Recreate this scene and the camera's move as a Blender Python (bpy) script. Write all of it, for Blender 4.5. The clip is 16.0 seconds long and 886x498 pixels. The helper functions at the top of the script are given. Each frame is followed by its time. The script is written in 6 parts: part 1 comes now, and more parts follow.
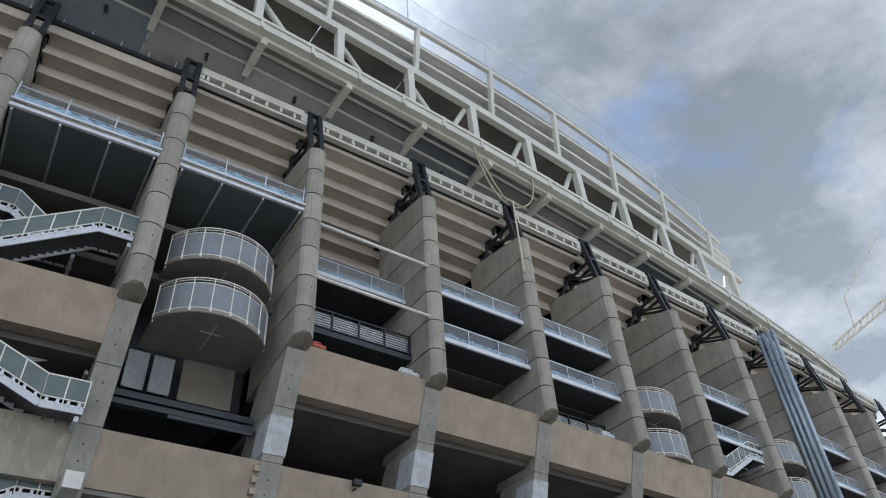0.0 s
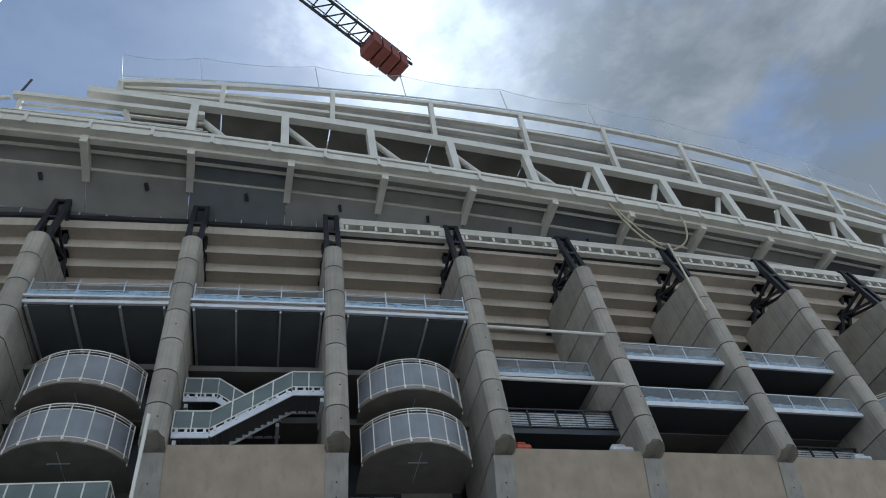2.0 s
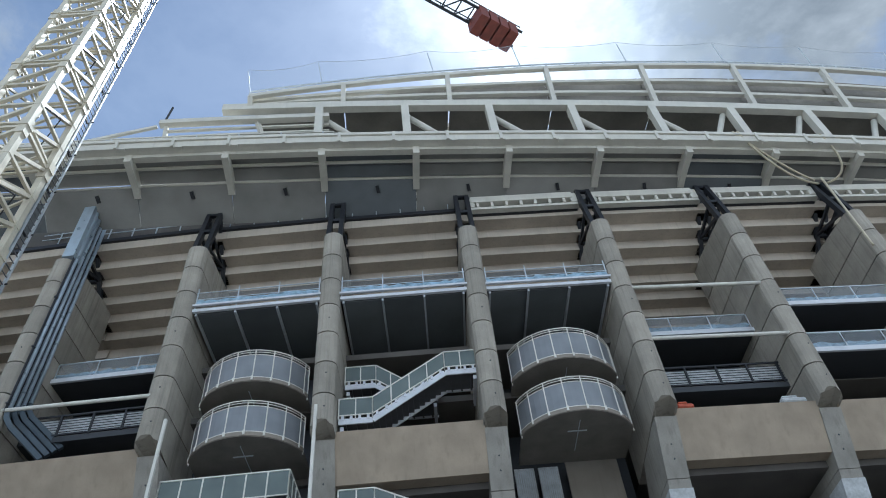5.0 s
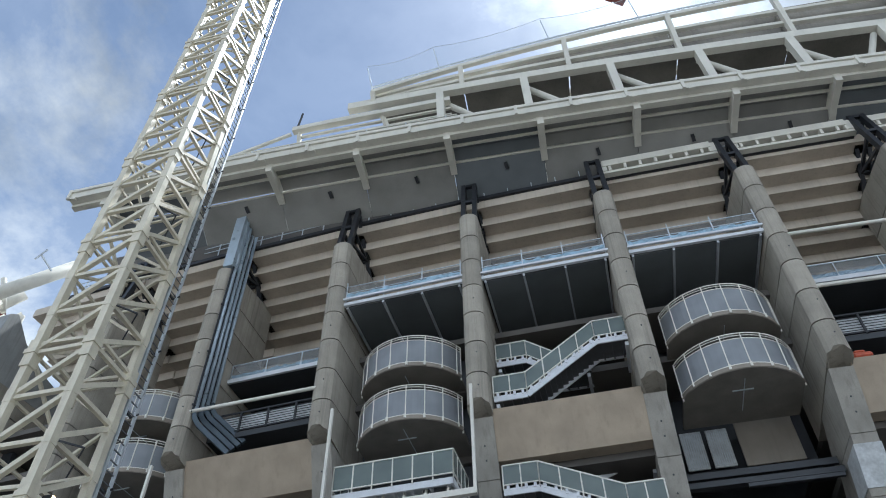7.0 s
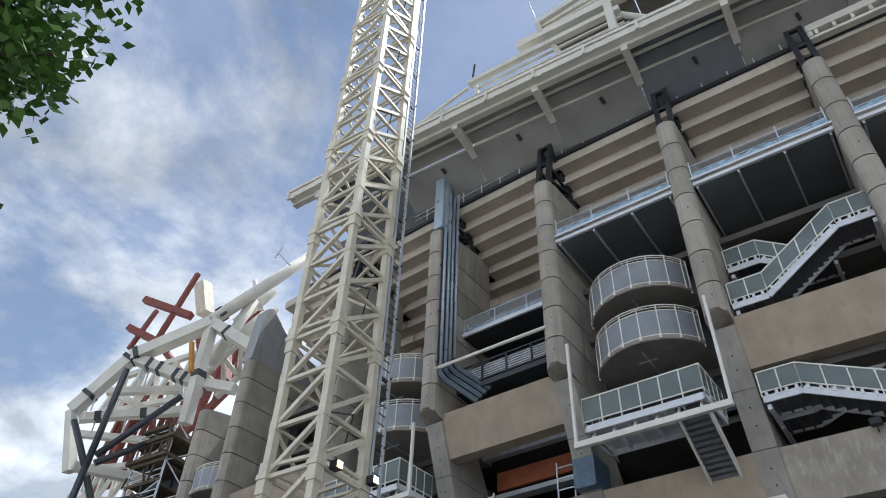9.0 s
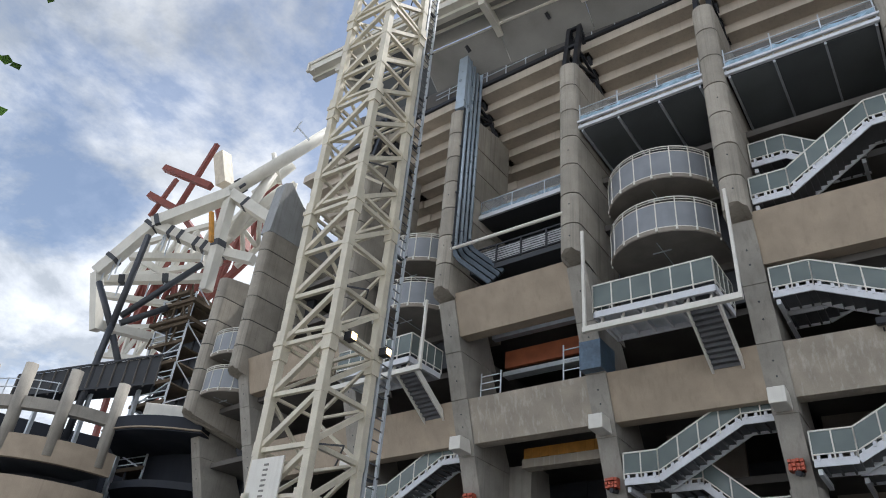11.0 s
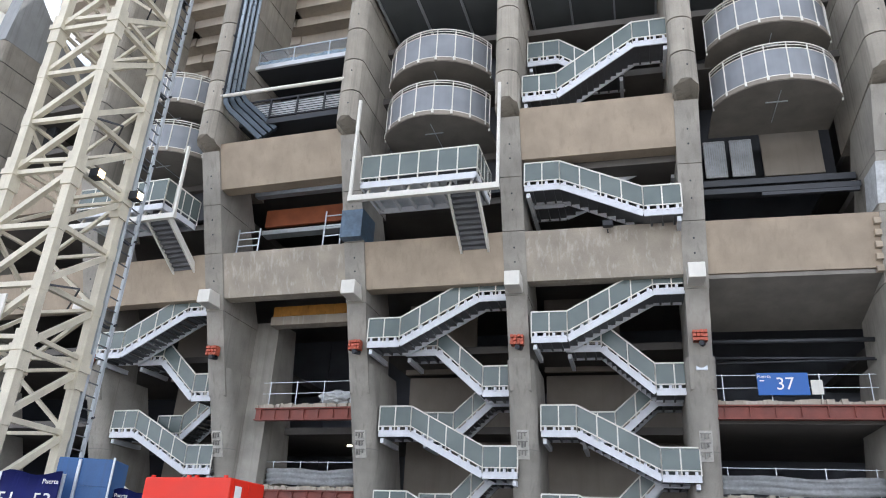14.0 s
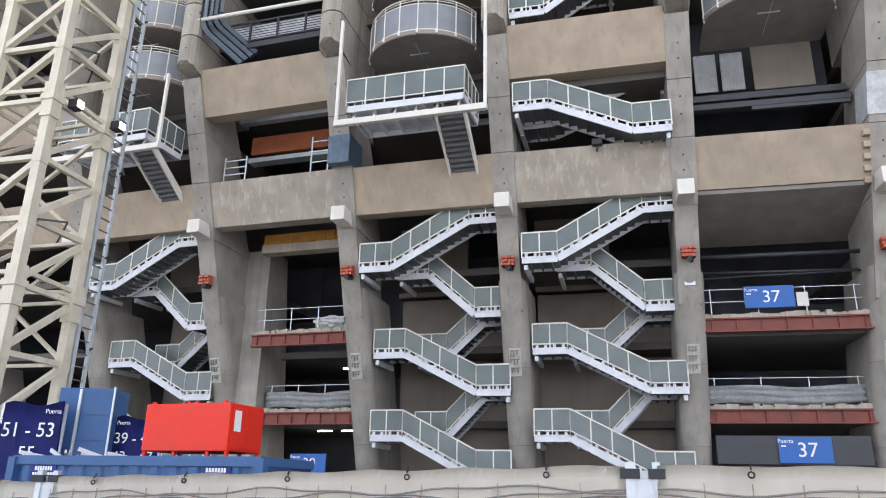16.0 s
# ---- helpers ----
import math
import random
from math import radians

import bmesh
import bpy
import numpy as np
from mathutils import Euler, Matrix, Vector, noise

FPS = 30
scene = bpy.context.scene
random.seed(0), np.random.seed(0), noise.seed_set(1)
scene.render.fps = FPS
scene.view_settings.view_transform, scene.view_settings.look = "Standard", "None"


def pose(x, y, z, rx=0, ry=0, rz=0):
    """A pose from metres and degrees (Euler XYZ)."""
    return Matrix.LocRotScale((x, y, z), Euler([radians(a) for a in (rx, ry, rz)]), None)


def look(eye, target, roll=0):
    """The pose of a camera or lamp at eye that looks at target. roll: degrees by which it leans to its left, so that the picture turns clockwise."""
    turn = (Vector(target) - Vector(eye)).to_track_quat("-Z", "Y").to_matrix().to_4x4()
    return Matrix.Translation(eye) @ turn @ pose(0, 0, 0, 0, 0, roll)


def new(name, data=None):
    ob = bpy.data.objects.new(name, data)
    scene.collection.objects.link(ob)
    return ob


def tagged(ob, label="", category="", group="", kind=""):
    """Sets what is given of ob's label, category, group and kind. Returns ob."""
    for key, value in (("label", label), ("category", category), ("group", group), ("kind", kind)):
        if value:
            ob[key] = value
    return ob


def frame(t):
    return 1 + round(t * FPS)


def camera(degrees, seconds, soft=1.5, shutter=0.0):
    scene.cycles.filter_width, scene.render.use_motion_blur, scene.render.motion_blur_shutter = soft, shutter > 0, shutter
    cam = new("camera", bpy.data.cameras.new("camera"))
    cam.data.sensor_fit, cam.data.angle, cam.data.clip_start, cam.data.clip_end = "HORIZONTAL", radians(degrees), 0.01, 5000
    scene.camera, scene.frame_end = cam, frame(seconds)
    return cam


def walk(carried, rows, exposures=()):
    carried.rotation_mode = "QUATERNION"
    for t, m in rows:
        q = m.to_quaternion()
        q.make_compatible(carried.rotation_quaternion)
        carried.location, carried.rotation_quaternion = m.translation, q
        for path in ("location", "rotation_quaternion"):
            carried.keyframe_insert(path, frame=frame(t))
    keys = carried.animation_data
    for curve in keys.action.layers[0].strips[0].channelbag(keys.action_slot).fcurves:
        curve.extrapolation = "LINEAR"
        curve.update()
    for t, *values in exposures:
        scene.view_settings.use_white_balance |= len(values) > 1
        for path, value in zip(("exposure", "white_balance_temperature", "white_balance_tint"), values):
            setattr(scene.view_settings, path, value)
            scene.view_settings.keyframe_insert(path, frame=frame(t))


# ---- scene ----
cam = camera(62.0, 16.0, soft=1.0)
PATH = [
    (0.0, pose(0.0, 0.0, 1.6, 130.52, 3.16, -33.57)),
    (0.5, pose(0.0, 0.0, 1.6, 132.83, 6.05, -30.36)),
    (1.0, pose(0.0, 0.0, 1.6, 135.47, 7.69, -25.03)),
    (1.5, pose(0.0, 0.0, 1.6, 137.75, 8.11, -18.13)),
    (2.0, pose(0.0, 0.0, 1.6, 139.51, 7.35, -12.18)),
    (2.5, pose(0.0, 0.0, 1.6, 140.09, 6.66, -7.74)),
    (3.0, pose(0.0, 0.0, 1.6, 139.84, 5.81, -3.77)),
    (5.5, pose(0.0, 0.0, 1.6, 138.61, 3.16, 1.81)),
    (6.0, pose(0.0, 0.0, 1.6, 138.39, 1.84, 5.47)),
    (6.5, pose(0.0, 0.0, 1.6, 137.91, 1.14, 10.33)),
    (7.0, pose(0.0, 0.0, 1.6, 137.38, 0.66, 12.09)),
    (7.5, pose(0.0, 0.0, 1.6, 136.77, 0.89, 15.89)),
    (8.0, pose(0.0, 0.0, 1.6, 135.77, 0.52, 24.10)),
    (8.5, pose(0.0, 0.0, 1.6, 134.47, 0.06, 30.83)),
    (11.0, pose(0.0, 0.0, 1.6, 123.23, -4.66, 31.57)),
    (11.5, pose(0.0, 0.0, 1.6, 121.26, -4.93, 28.20)),
    (12.0, pose(0.0, 0.0, 1.6, 120.21, -5.21, 24.29)),
    (12.5, pose(0.0, 0.0, 1.6, 119.15, -4.81, 20.81)),
    (13.0, pose(0.0, 0.0, 1.6, 118.28, -4.33, 17.49)),
    (13.5, pose(0.0, 0.0, 1.6, 115.85, -3.37, 13.97)),
    (14.0, pose(0.0, 0.0, 1.6, 114.12, -2.81, 12.21)),
    (14.5, pose(0.0, 0.0, 1.6, 112.86, -2.29, 11.10)),
    (15.0, pose(0.0, 0.0, 1.6, 111.36, -1.82, 11.02)),
    (15.5, pose(0.0, 0.0, 1.6, 109.58, -1.40, 11.51)),
    (16.0, pose(0.0, 0.0, 1.6, 108.18, -1.09, 12.04)),
]
EXPO = [(0.0, 0.07, 5850, 8), (0.5, -0.27, 5800, 8), (1.0, -0.34, 5750, 8), (2.0, -0.32, 5600, 5), (3.0, -0.1, 5500, 4), (5.5, 0.07, 5550, 4), (7.0, 0.1, 5700, 5), (8.5, 0.04, 5850, 8), (11.0, 0.12, 6150, 10), (12.5, 0.52, 6050, 11), (14.0, 0.98, 6080, 12), (16.0, 1.03, 6200, 14)]
walk(cam, PATH, EXPO)

# ---- world and light ----
SUN_AZ, SUN_EL = 24.0, 66.0
sd = Vector((math.sin(radians(SUN_AZ)) * math.cos(radians(SUN_EL)), math.cos(radians(SUN_AZ)) * math.cos(radians(SUN_EL)), math.sin(radians(SUN_EL))))
world = bpy.data.worlds.new("sky")
scene.world = world
world.use_nodes = True
wn, wl = world.node_tree.nodes, world.node_tree.links
wn.clear()


def wnode(kind, **kw):
    n = wn.new(kind)
    for k, v in kw.items():
        if k in n.inputs:
            n.inputs[k].default_value = v
    return n


def wmath(op, a, b=None, clamp=False):
    n = wn.new("ShaderNodeMath")
    n.operation, n.use_clamp = op, clamp
    for i, v in enumerate((a, b)):
        if v is None:
            continue
        if isinstance(v, (int, float)):
            n.inputs[i].default_value = v
        else:
            wl.new(v, n.inputs[i])
    return n.outputs[0]


sky = wn.new("ShaderNodeTexSky")
sky.sky_type = "NISHITA"
sky.sun_disc = False
sky.sun_elevation, sky.sun_rotation = radians(SUN_EL), radians(SUN_AZ)
sky.air_density, sky.dust_density, sky.ozone_density = 1.1, 0.35, 1.2
tc = wn.new("ShaderNodeTexCoord")
sep = wn.new("ShaderNodeSeparateXYZ")
wl.new(tc.outputs["Generated"], sep.inputs[0])
zc = wmath("ADD", wmath("MAXIMUM", sep.outputs[2], 0.0), 0.22)
com = wn.new("ShaderNodeCombineXYZ")
wl.new(wmath("DIVIDE", sep.outputs[0], zc), com.inputs[0])
wl.new(wmath("DIVIDE", sep.outputs[1], zc), com.inputs[1])
big = wnode("ShaderNodeTexNoise", Scale=2.3, Detail=12.0, Roughness=0.62, Distortion=0.2)
wl.new(com.outputs[0], big.inputs["Vector"])
off = wn.new("ShaderNodeVectorMath")
off.operation = "ADD"
off.inputs[1].default_value = (7.3, 2.1, 4.0)
wl.new(com.outputs[0], off.inputs[0])
tone = wnode("ShaderNodeTexNoise", Scale=2.6, Detail=10.0, Roughness=0.6, Distortion=0.2)
wl.new(off.outputs[0], tone.inputs["Vector"])
# more cloud towards +x, clearer towards -x
cover = wmath("ADD", big.outputs[0], wmath("MULTIPLY", sep.outputs[0], 0.10))
cover = wmath("ADD", cover, wmath("MULTIPLY", wmath("SUBTRACT", 0.74, sep.outputs[2]), 0.36))
dot = wn.new("ShaderNodeVectorMath")
dot.operation = "DOT_PRODUCT"
dot.inputs[1].default_value = sd
wl.new(tc.outputs["Generated"], dot.inputs[0])
near = wmath("POWER", wmath("MAXIMUM", dot.outputs["Value"], 0.0), 70.0)
wide = wmath("POWER", wmath("MAXIMUM", dot.outputs["Value"], 0.0), 20.0)
# cloud gathers round the sun
halo = wmath("POWER", wmath("MAXIMUM", dot.outputs["Value"], 0.0), 60.0)
cover = wmath("ADD", cover, wmath("MULTIPLY", halo, 0.16))
# a broad clearing in the cloud high on the -x side
gap = wn.new("ShaderNodeVectorMath")
gap.operation = "DOT_PRODUCT"
gap.inputs[1].default_value = (math.sin(radians(-22.0)) * math.cos(radians(64.0)), math.cos(radians(-22.0)) * math.cos(radians(64.0)), math.sin(radians(64.0)))
wl.new(tc.outputs["Generated"], gap.inputs[0])
cover = wmath("SUBTRACT", cover, wmath("MULTIPLY", wmath("POWER", wmath("MAXIMUM", gap.outputs["Value"], 0.0), 16.0), 0.10))
mask = wn.new("ShaderNodeMapRange")
mask.inputs[1].default_value, mask.inputs[2].default_value = 0.43, 0.55
mask.inputs[3].default_value = 0.3
wl.new(cover, mask.inputs[0])
ramp = wn.new("ShaderNodeValToRGB")
ramp.color_ramp.elements[0].position, ramp.color_ramp.elements[0].color = 0.40, (0.42, 0.45, 0.49, 1)
ramp.color_ramp.elements[1].position, ramp.color_ramp.elements[1].color = 0.60, (0.92, 0.93, 0.95, 1)
wl.new(tone.outputs[0], ramp.inputs[0])
# clouds facing the sun from across the sky are front-lit and whiter than those under it
away = wmath("SUBTRACT", 1.0, dot.outputs["Value"])
glow = wmath("ADD", wmath("ADD", 0.52, wmath("MULTIPLY", away, 1.35)), wmath("ADD", wmath("MULTIPLY", near, 1.6), wmath("MULTIPLY", wide, 0.5)))
cloud = wn.new("ShaderNodeVectorMath")
cloud.operation = "SCALE"
wl.new(ramp.outputs[0], cloud.inputs[0])
wl.new(glow, cloud.inputs["Scale"])
blue = wn.new("ShaderNodeVectorMath")
blue.operation = "SCALE"
wl.new(sky.outputs[0], blue.inputs[0])
blue.inputs["Scale"].default_value = 0.13
mix = wn.new("ShaderNodeMix")
mix.data_type = "RGBA"
wl.new(mask.outputs[0], mix.inputs[0])
wl.new(blue.outputs[0], mix.inputs[6])
wl.new(cloud.outputs[0], mix.inputs[7])
bg = wn.new("ShaderNodeBackground")
wl.new(mix.outputs[2], bg.inputs[0])
bg.inputs[1].default_value = 0.95
wo = wn.new("ShaderNodeOutputWorld")
wl.new(bg.outputs[0], wo.inputs[0])

sun = new("sun", bpy.data.lights.new("sun", "SUN"))
sun.data.energy, sun.data.angle, sun.data.color = 5.0, radians(2.0), (1.0, 0.95, 0.88)
sun.matrix_world = look(sd * 100, (0, 0, 0))


# ---- materials ----
def material(name, color, rough=0.7, metal=0.0, var=0.15, scale=1.5, streak=0.0, bump=0.15, grain=40.0, per_piece=0.0, stain=(0.1, 0.09, 0.08), spec=0.4, spots=0.0):
    m = bpy.data.materials.new(name)
    m.use_nodes = True
    nt = m.node_tree
    nd, ln = nt.nodes, nt.links
    bs = nd["Principled BSDF"]
    co = nd.new("ShaderNodeTexCoord")
    big_n = nd.new("ShaderNodeTexNoise")
    big_n.inputs["Scale"].default_value, big_n.inputs["Detail"].default_value = scale, 6.0
    ln.new(co.outputs["Object"], big_n.inputs["Vector"])
    fine = nd.new("ShaderNodeTexNoise")
    fine.inputs["Scale"].default_value, fine.inputs["Detail"].default_value = grain, 4.0
    ln.new(co.outputs["Object"], fine.inputs["Vector"])

    def mrange(src, lo, hi, a, b):
        r = nd.new("ShaderNodeMapRange")
        for i, v in ((1, lo), (2, hi), (3, a), (4, b)):
            r.inputs[i].default_value = v
        ln.new(src, r.inputs[0])
        return r.outputs[0]

    def mul(a, b):
        n = nd.new("ShaderNodeMath")
        n.operation = "MULTIPLY"
        ln.new(a, n.inputs[0])
        ln.new(b, n.inputs[1])
        return n.outputs[0]

    v = mul(mrange(big_n.outputs[0], 0.3, 0.7, 1 - var, 1 + var * 0.6), mrange(fine.outputs[0], 0.3, 0.7, 1 - var * 0.5, 1 + var * 0.4))
    if per_piece:
        info = nd.new("ShaderNodeObjectInfo")
        v = mul(v, mrange(info.outputs["Random"], 0, 1, 1 - per_piece, 1 + per_piece * 0.5))
    tint = nd.new("ShaderNodeVectorMath")
    tint.operation = "SCALE"
    tint.inputs[0].default_value = color
    ln.new(v, tint.inputs["Scale"])
    out = tint.outputs[0]
    if streak:
        mp = nd.new("ShaderNodeMapping")
        mp.inputs["Scale"].default_value = (2.6, 2.6, 0.07)
        ln.new(co.outputs["Object"], mp.inputs[0])
        st = nd.new("ShaderNodeTexNoise")
        st.inputs["Scale"].default_value, st.inputs["Detail"].default_value, st.inputs["Roughness"].default_value = 1.6, 7.0, 0.65
        ln.new(mp.outputs[0], st.inputs["Vector"])
        mx = nd.new("ShaderNodeMix")
        mx.data_type = "RGBA"
        ln.new(mrange(st.outputs[0], 0.52, 0.78, 0.0, streak), mx.inputs[0])
        ln.new(out, mx.inputs[6])
        mx.inputs[7].default_value = (*stain, 1)
        out = mx.outputs[2]
    if spots:
        vo = nd.new("ShaderNodeTexNoise")
        vo.inputs["Scale"].default_value, vo.inputs["Detail"].default_value, vo.inputs["Roughness"].default_value = 3.5, 9.0, 0.75
        ln.new(co.outputs["Object"], vo.inputs["Vector"])
        mx = nd.new("ShaderNodeMix")
        mx.data_type = "RGBA"
        ln.new(mrange(vo.outputs[0], 0.58, 0.72, 0.0, spots), mx.inputs[0])
        ln.new(out, mx.inputs[6])
        mx.inputs[7].default_value = (*stain, 1)
        out = mx.outputs[2]
    ln.new(out, bs.inputs["Base Color"])
    bs.inputs["Metallic"].default_value = metal
    bs.inputs["Specular IOR Level"].default_value = spec
    ln.new(mrange(big_n.outputs[0], 0.3, 0.7, max(0.05, rough - 0.1), min(1, rough + 0.1)), bs.inputs["Roughness"])
    if bump:
        bp = nd.new("ShaderNodeBump")
        bp.inputs["Strength"].default_value, bp.inputs["Distance"].default_value = bump, 0.02
        ln.new(fine.outputs[0], bp.inputs["Height"])
        ln.new(bp.outputs[0], bs.inputs["Normal"])
    return m


def glass_material(name, color, clear, rough=0.25):
    m = bpy.data.materials.new(name)
    m.use_nodes = True
    nd, ln = m.node_tree.nodes, m.node_tree.links
    bs = nd["Principled BSDF"]
    co = nd.new("ShaderNodeTexCoord")
    no = nd.new("ShaderNodeTexNoise")
    no.inputs["Scale"].default_value = 1.2
    ln.new(co.outputs["Object"], no.inputs["Vector"])
    rp = nd.new("ShaderNodeMapRange")
    rp.inputs[3].default_value, rp.inputs[4].default_value = 0.75, 1.2
    ln.new(no.outputs[0], rp.inputs[0])
    sc = nd.new("ShaderNodeVectorMath")
    sc.operation = "SCALE"
    sc.inputs[0].default_value = color
    ln.new(rp.outputs[0], sc.inputs["Scale"])
    ln.new(sc.outputs[0], bs.inputs["Base Color"])
    bs.inputs["Roughness"].default_value = rough
    bs.inputs["Alpha"].default_value = 1 - clear
    return m


CONC = material("concrete_precast", (0.39, 0.358, 0.304), 0.85, var=0.2, scale=0.8, streak=0.7, bump=0.4, per_piece=0.18, stain=(0.12, 0.11, 0.095), spots=0.4)
COLM = material("concrete_column", (0.345, 0.325, 0.288), 0.85, var=0.22, scale=0.9, streak=0.6, bump=0.35, stain=(0.16, 0.145, 0.125), spots=0.35)
BEAM = material("concrete_painted_beam", (0.41, 0.338, 0.258), 0.8, var=0.16, scale=0.9, streak=0.55, bump=0.3, per_piece=0.08, stain=(0.26, 0.22, 0.17), spots=0.07)
BEAMW = material("concrete_weathered_beam", (0.40, 0.355, 0.292), 0.85, var=0.2, scale=0.9, streak=0.75, bump=0.3, stain=(0.64, 0.61, 0.56))
RIB = material("concrete_terrace", (0.56, 0.495, 0.415), 0.85, var=0.15, scale=0.6, streak=0.35, bump=0.15, per_piece=0.10, stain=(0.2, 0.17, 0.13))
# inner concrete and wall colours lowered to stand in for interior shade
SLAB = material("concrete_inner_shaded", (0.14, 0.13, 0.12), 0.9, var=0.25, scale=0.5, bump=0.2)
DARKW = material("inner_wall_shaded", (0.12, 0.13, 0.15), 0.9, var=0.35, scale=0.4, bump=0.1)
WALLB = material("beige_plaster", (0.30, 0.265, 0.225), 0.85, var=0.15, scale=0.8, streak=0.2, bump=0.1)
BALC = material("grey_cast_concrete", (0.235, 0.218, 0.194), 0.85, var=0.2, scale=0.9, streak=0.2, bump=0.15, spots=0.2)
WHITE = material("white_painted_steel", (0.72, 0.70, 0.64), 0.45, var=0.10, scale=1.2, streak=0.25, bump=0.05, stain=(0.4, 0.36, 0.3))
ROOFW = material("white_roof_steel", (0.66, 0.64, 0.57), 0.5, var=0.10, scale=0.8, streak=0.25, bump=0.05, stain=(0.36, 0.33, 0.28))
CRANEW = material("crane_cream_paint", (0.66, 0.61, 0.49), 0.45, var=0.14, scale=1.5, streak=0.4, bump=0.06, stain=(0.30, 0.25, 0.19), spots=0.25)
GALV = material("galvanised_steel", (0.58, 0.62, 0.66), 0.4, metal=0.35, var=0.12, scale=3.0, bump=0.05)
STRING = material("pale_grey_stringer", (0.66, 0.68, 0.72), 0.45, var=0.10, scale=2.0, streak=0.2, bump=0.04, stain=(0.4, 0.38, 0.36))
DECK = material("grey_roof_deck", (0.26, 0.24, 0.21), 0.7, var=0.3, scale=0.35, streak=0.4, bump=0.1, stain=(0.1, 0.1, 0.1))
# dark navy; on storeys and stand wall it stands in for deep shade
NAVY_SHADE = material("navy_and_shade", (0.02, 0.024, 0.034), 0.7, var=0.25, scale=0.6, bump=0.05)
BLACKS = material("black_steel", (0.022, 0.024, 0.03), 0.45, var=0.25, scale=2.0, bump=0.06)
DGREY = material("dark_grey_metal", (0.05, 0.054, 0.062), 0.5, var=0.2, scale=1.2, bump=0.05)
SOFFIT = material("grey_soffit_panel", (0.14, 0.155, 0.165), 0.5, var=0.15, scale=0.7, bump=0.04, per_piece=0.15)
REDST = material("red_oxide_steel", (0.21, 0.06, 0.045), 0.6, var=0.25, scale=1.5, streak=0.3, bump=0.1, stain=(0.12, 0.05, 0.04))
REDP = material("red_container_paint", (0.74, 0.028, 0.01), 0.5, var=0.06, scale=1.0, bump=0.03)
BLUEP = material("blue_container_paint", (0.045, 0.12, 0.29), 0.5, var=0.15, scale=1.5, streak=0.3, bump=0.05, stain=(0.05, 0.08, 0.12))
BLUEB = material("blue_banner_cloth", (0.025, 0.035, 0.22), 0.7, var=0.12, scale=1.2, bump=0.05)
BLUES = material("blue_sign_paint", (0.022, 0.12, 0.42), 0.4, var=0.06, scale=1.0, bump=0.02)
INKW = material("white_lettering", (0.82, 0.82, 0.82), 0.6, var=0.03, bump=0.0)
PIPE = material("blue_grey_pipe", (0.42, 0.50, 0.58), 0.35, metal=0.3, var=0.12, scale=2.0, bump=0.03)
DUCT = material("dull_blue_duct", (0.085, 0.11, 0.135), 0.45, metal=0.2, var=0.2, scale=2.0, bump=0.05)
TARP = material("blue_protective_film", (0.32, 0.46, 0.58), 0.35, var=0.3, scale=3.0, bump=0.3, grain=9.0)
PLAST = material("white_plastic_sheet", (0.55, 0.57, 0.58), 0.5, var=0.2, scale=2.0, bump=0.4, grain=8.0)
FENCE = material("cream_fence_sheet", (0.88, 0.83, 0.73), 0.75, var=0.04, scale=0.8, streak=0.15, bump=0.1, stain=(0.5, 0.45, 0.37))
TREADM = material("dark_tread_grating", (0.16, 0.165, 0.175), 0.5, metal=0.3, var=0.15, scale=3.0, bump=0.05)
ROOFS = material("pale_roof_soffit", (0.27, 0.265, 0.25), 0.6, var=0.2, scale=0.5, bump=0.08, per_piece=0.25)
WRAPB = material("muted_blue_sheet", (0.10, 0.15, 0.21), 0.45, var=0.25, scale=2.0, bump=0.3, grain=8.0)
ORANGE = material("orange_membrane", (0.44, 0.14, 0.065), 0.7, var=0.2, scale=1.5, bump=0.1)
YELLOW = material("yellow_boards", (0.55, 0.26, 0.05), 0.7, var=0.25, scale=2.0, bump=0.1)
CAPM = material("dull_grey_sheet", (0.30, 0.31, 0.31), 0.6, var=0.15, scale=1.0, streak=0.5, bump=0.05)
ORRED = material("orange_red_plastic", (0.5, 0.11, 0.06), 0.5, var=0.2, scale=6.0, bump=0.05)
ROPE = material("cream_hose", (0.62, 0.56, 0.42), 0.6, var=0.15, scale=4.0, bump=0.05)
ASPH = material("pale_paving", (0.25, 0.24, 0.225), 0.9, var=0.2, scale=0.3, bump=0.2)
BARK = material("bark", (0.12, 0.09, 0.06), 0.9, var=0.3, scale=4.0, bump=0.5)
LEAF = material("leaf_green", (0.085, 0.19, 0.03), 0.5, var=0.4, scale=2.0, bump=0.0)
PALEP = material("pale_masonry_paint", (0.52, 0.5, 0.46), 0.8, var=0.2, scale=5.0, bump=0.1, spots=0.4)
TEXTG = material("grey_stencil", (0.25, 0.24, 0.22), 0.8, var=0.2, bump=0.0)
GLASS = glass_material("frosted_glass", (0.165, 0.205, 0.20), 0.28)
GLASSB = glass_material("smoked_perforated_panel", (0.27, 0.29, 0.32), 0.12, 0.4)
LAMPG = bpy.data.materials.new("floodlight_glow")
LAMPG.use_nodes = True
LAMPG.node_tree.nodes["Principled BSDF"].inputs["Emission Color"].default_value = (1.0, 0.68, 0.32, 1)
LAMPG.node_tree.nodes["Principled BSDF"].inputs["Emission Strength"].default_value = 3.5
TUBEG = bpy.data.materials.new("tube_light_glow")
TUBEG.use_nodes = True
TUBEG.node_tree.nodes["Principled BSDF"].inputs["Emission Color"].default_value = (1.0, 0.9, 0.65, 1)
TUBEG.node_tree.nodes["Principled BSDF"].inputs["Emission Strength"].default_value = 4.0
NET = bpy.data.materials.new("debris_net")
NET.use_nodes = True
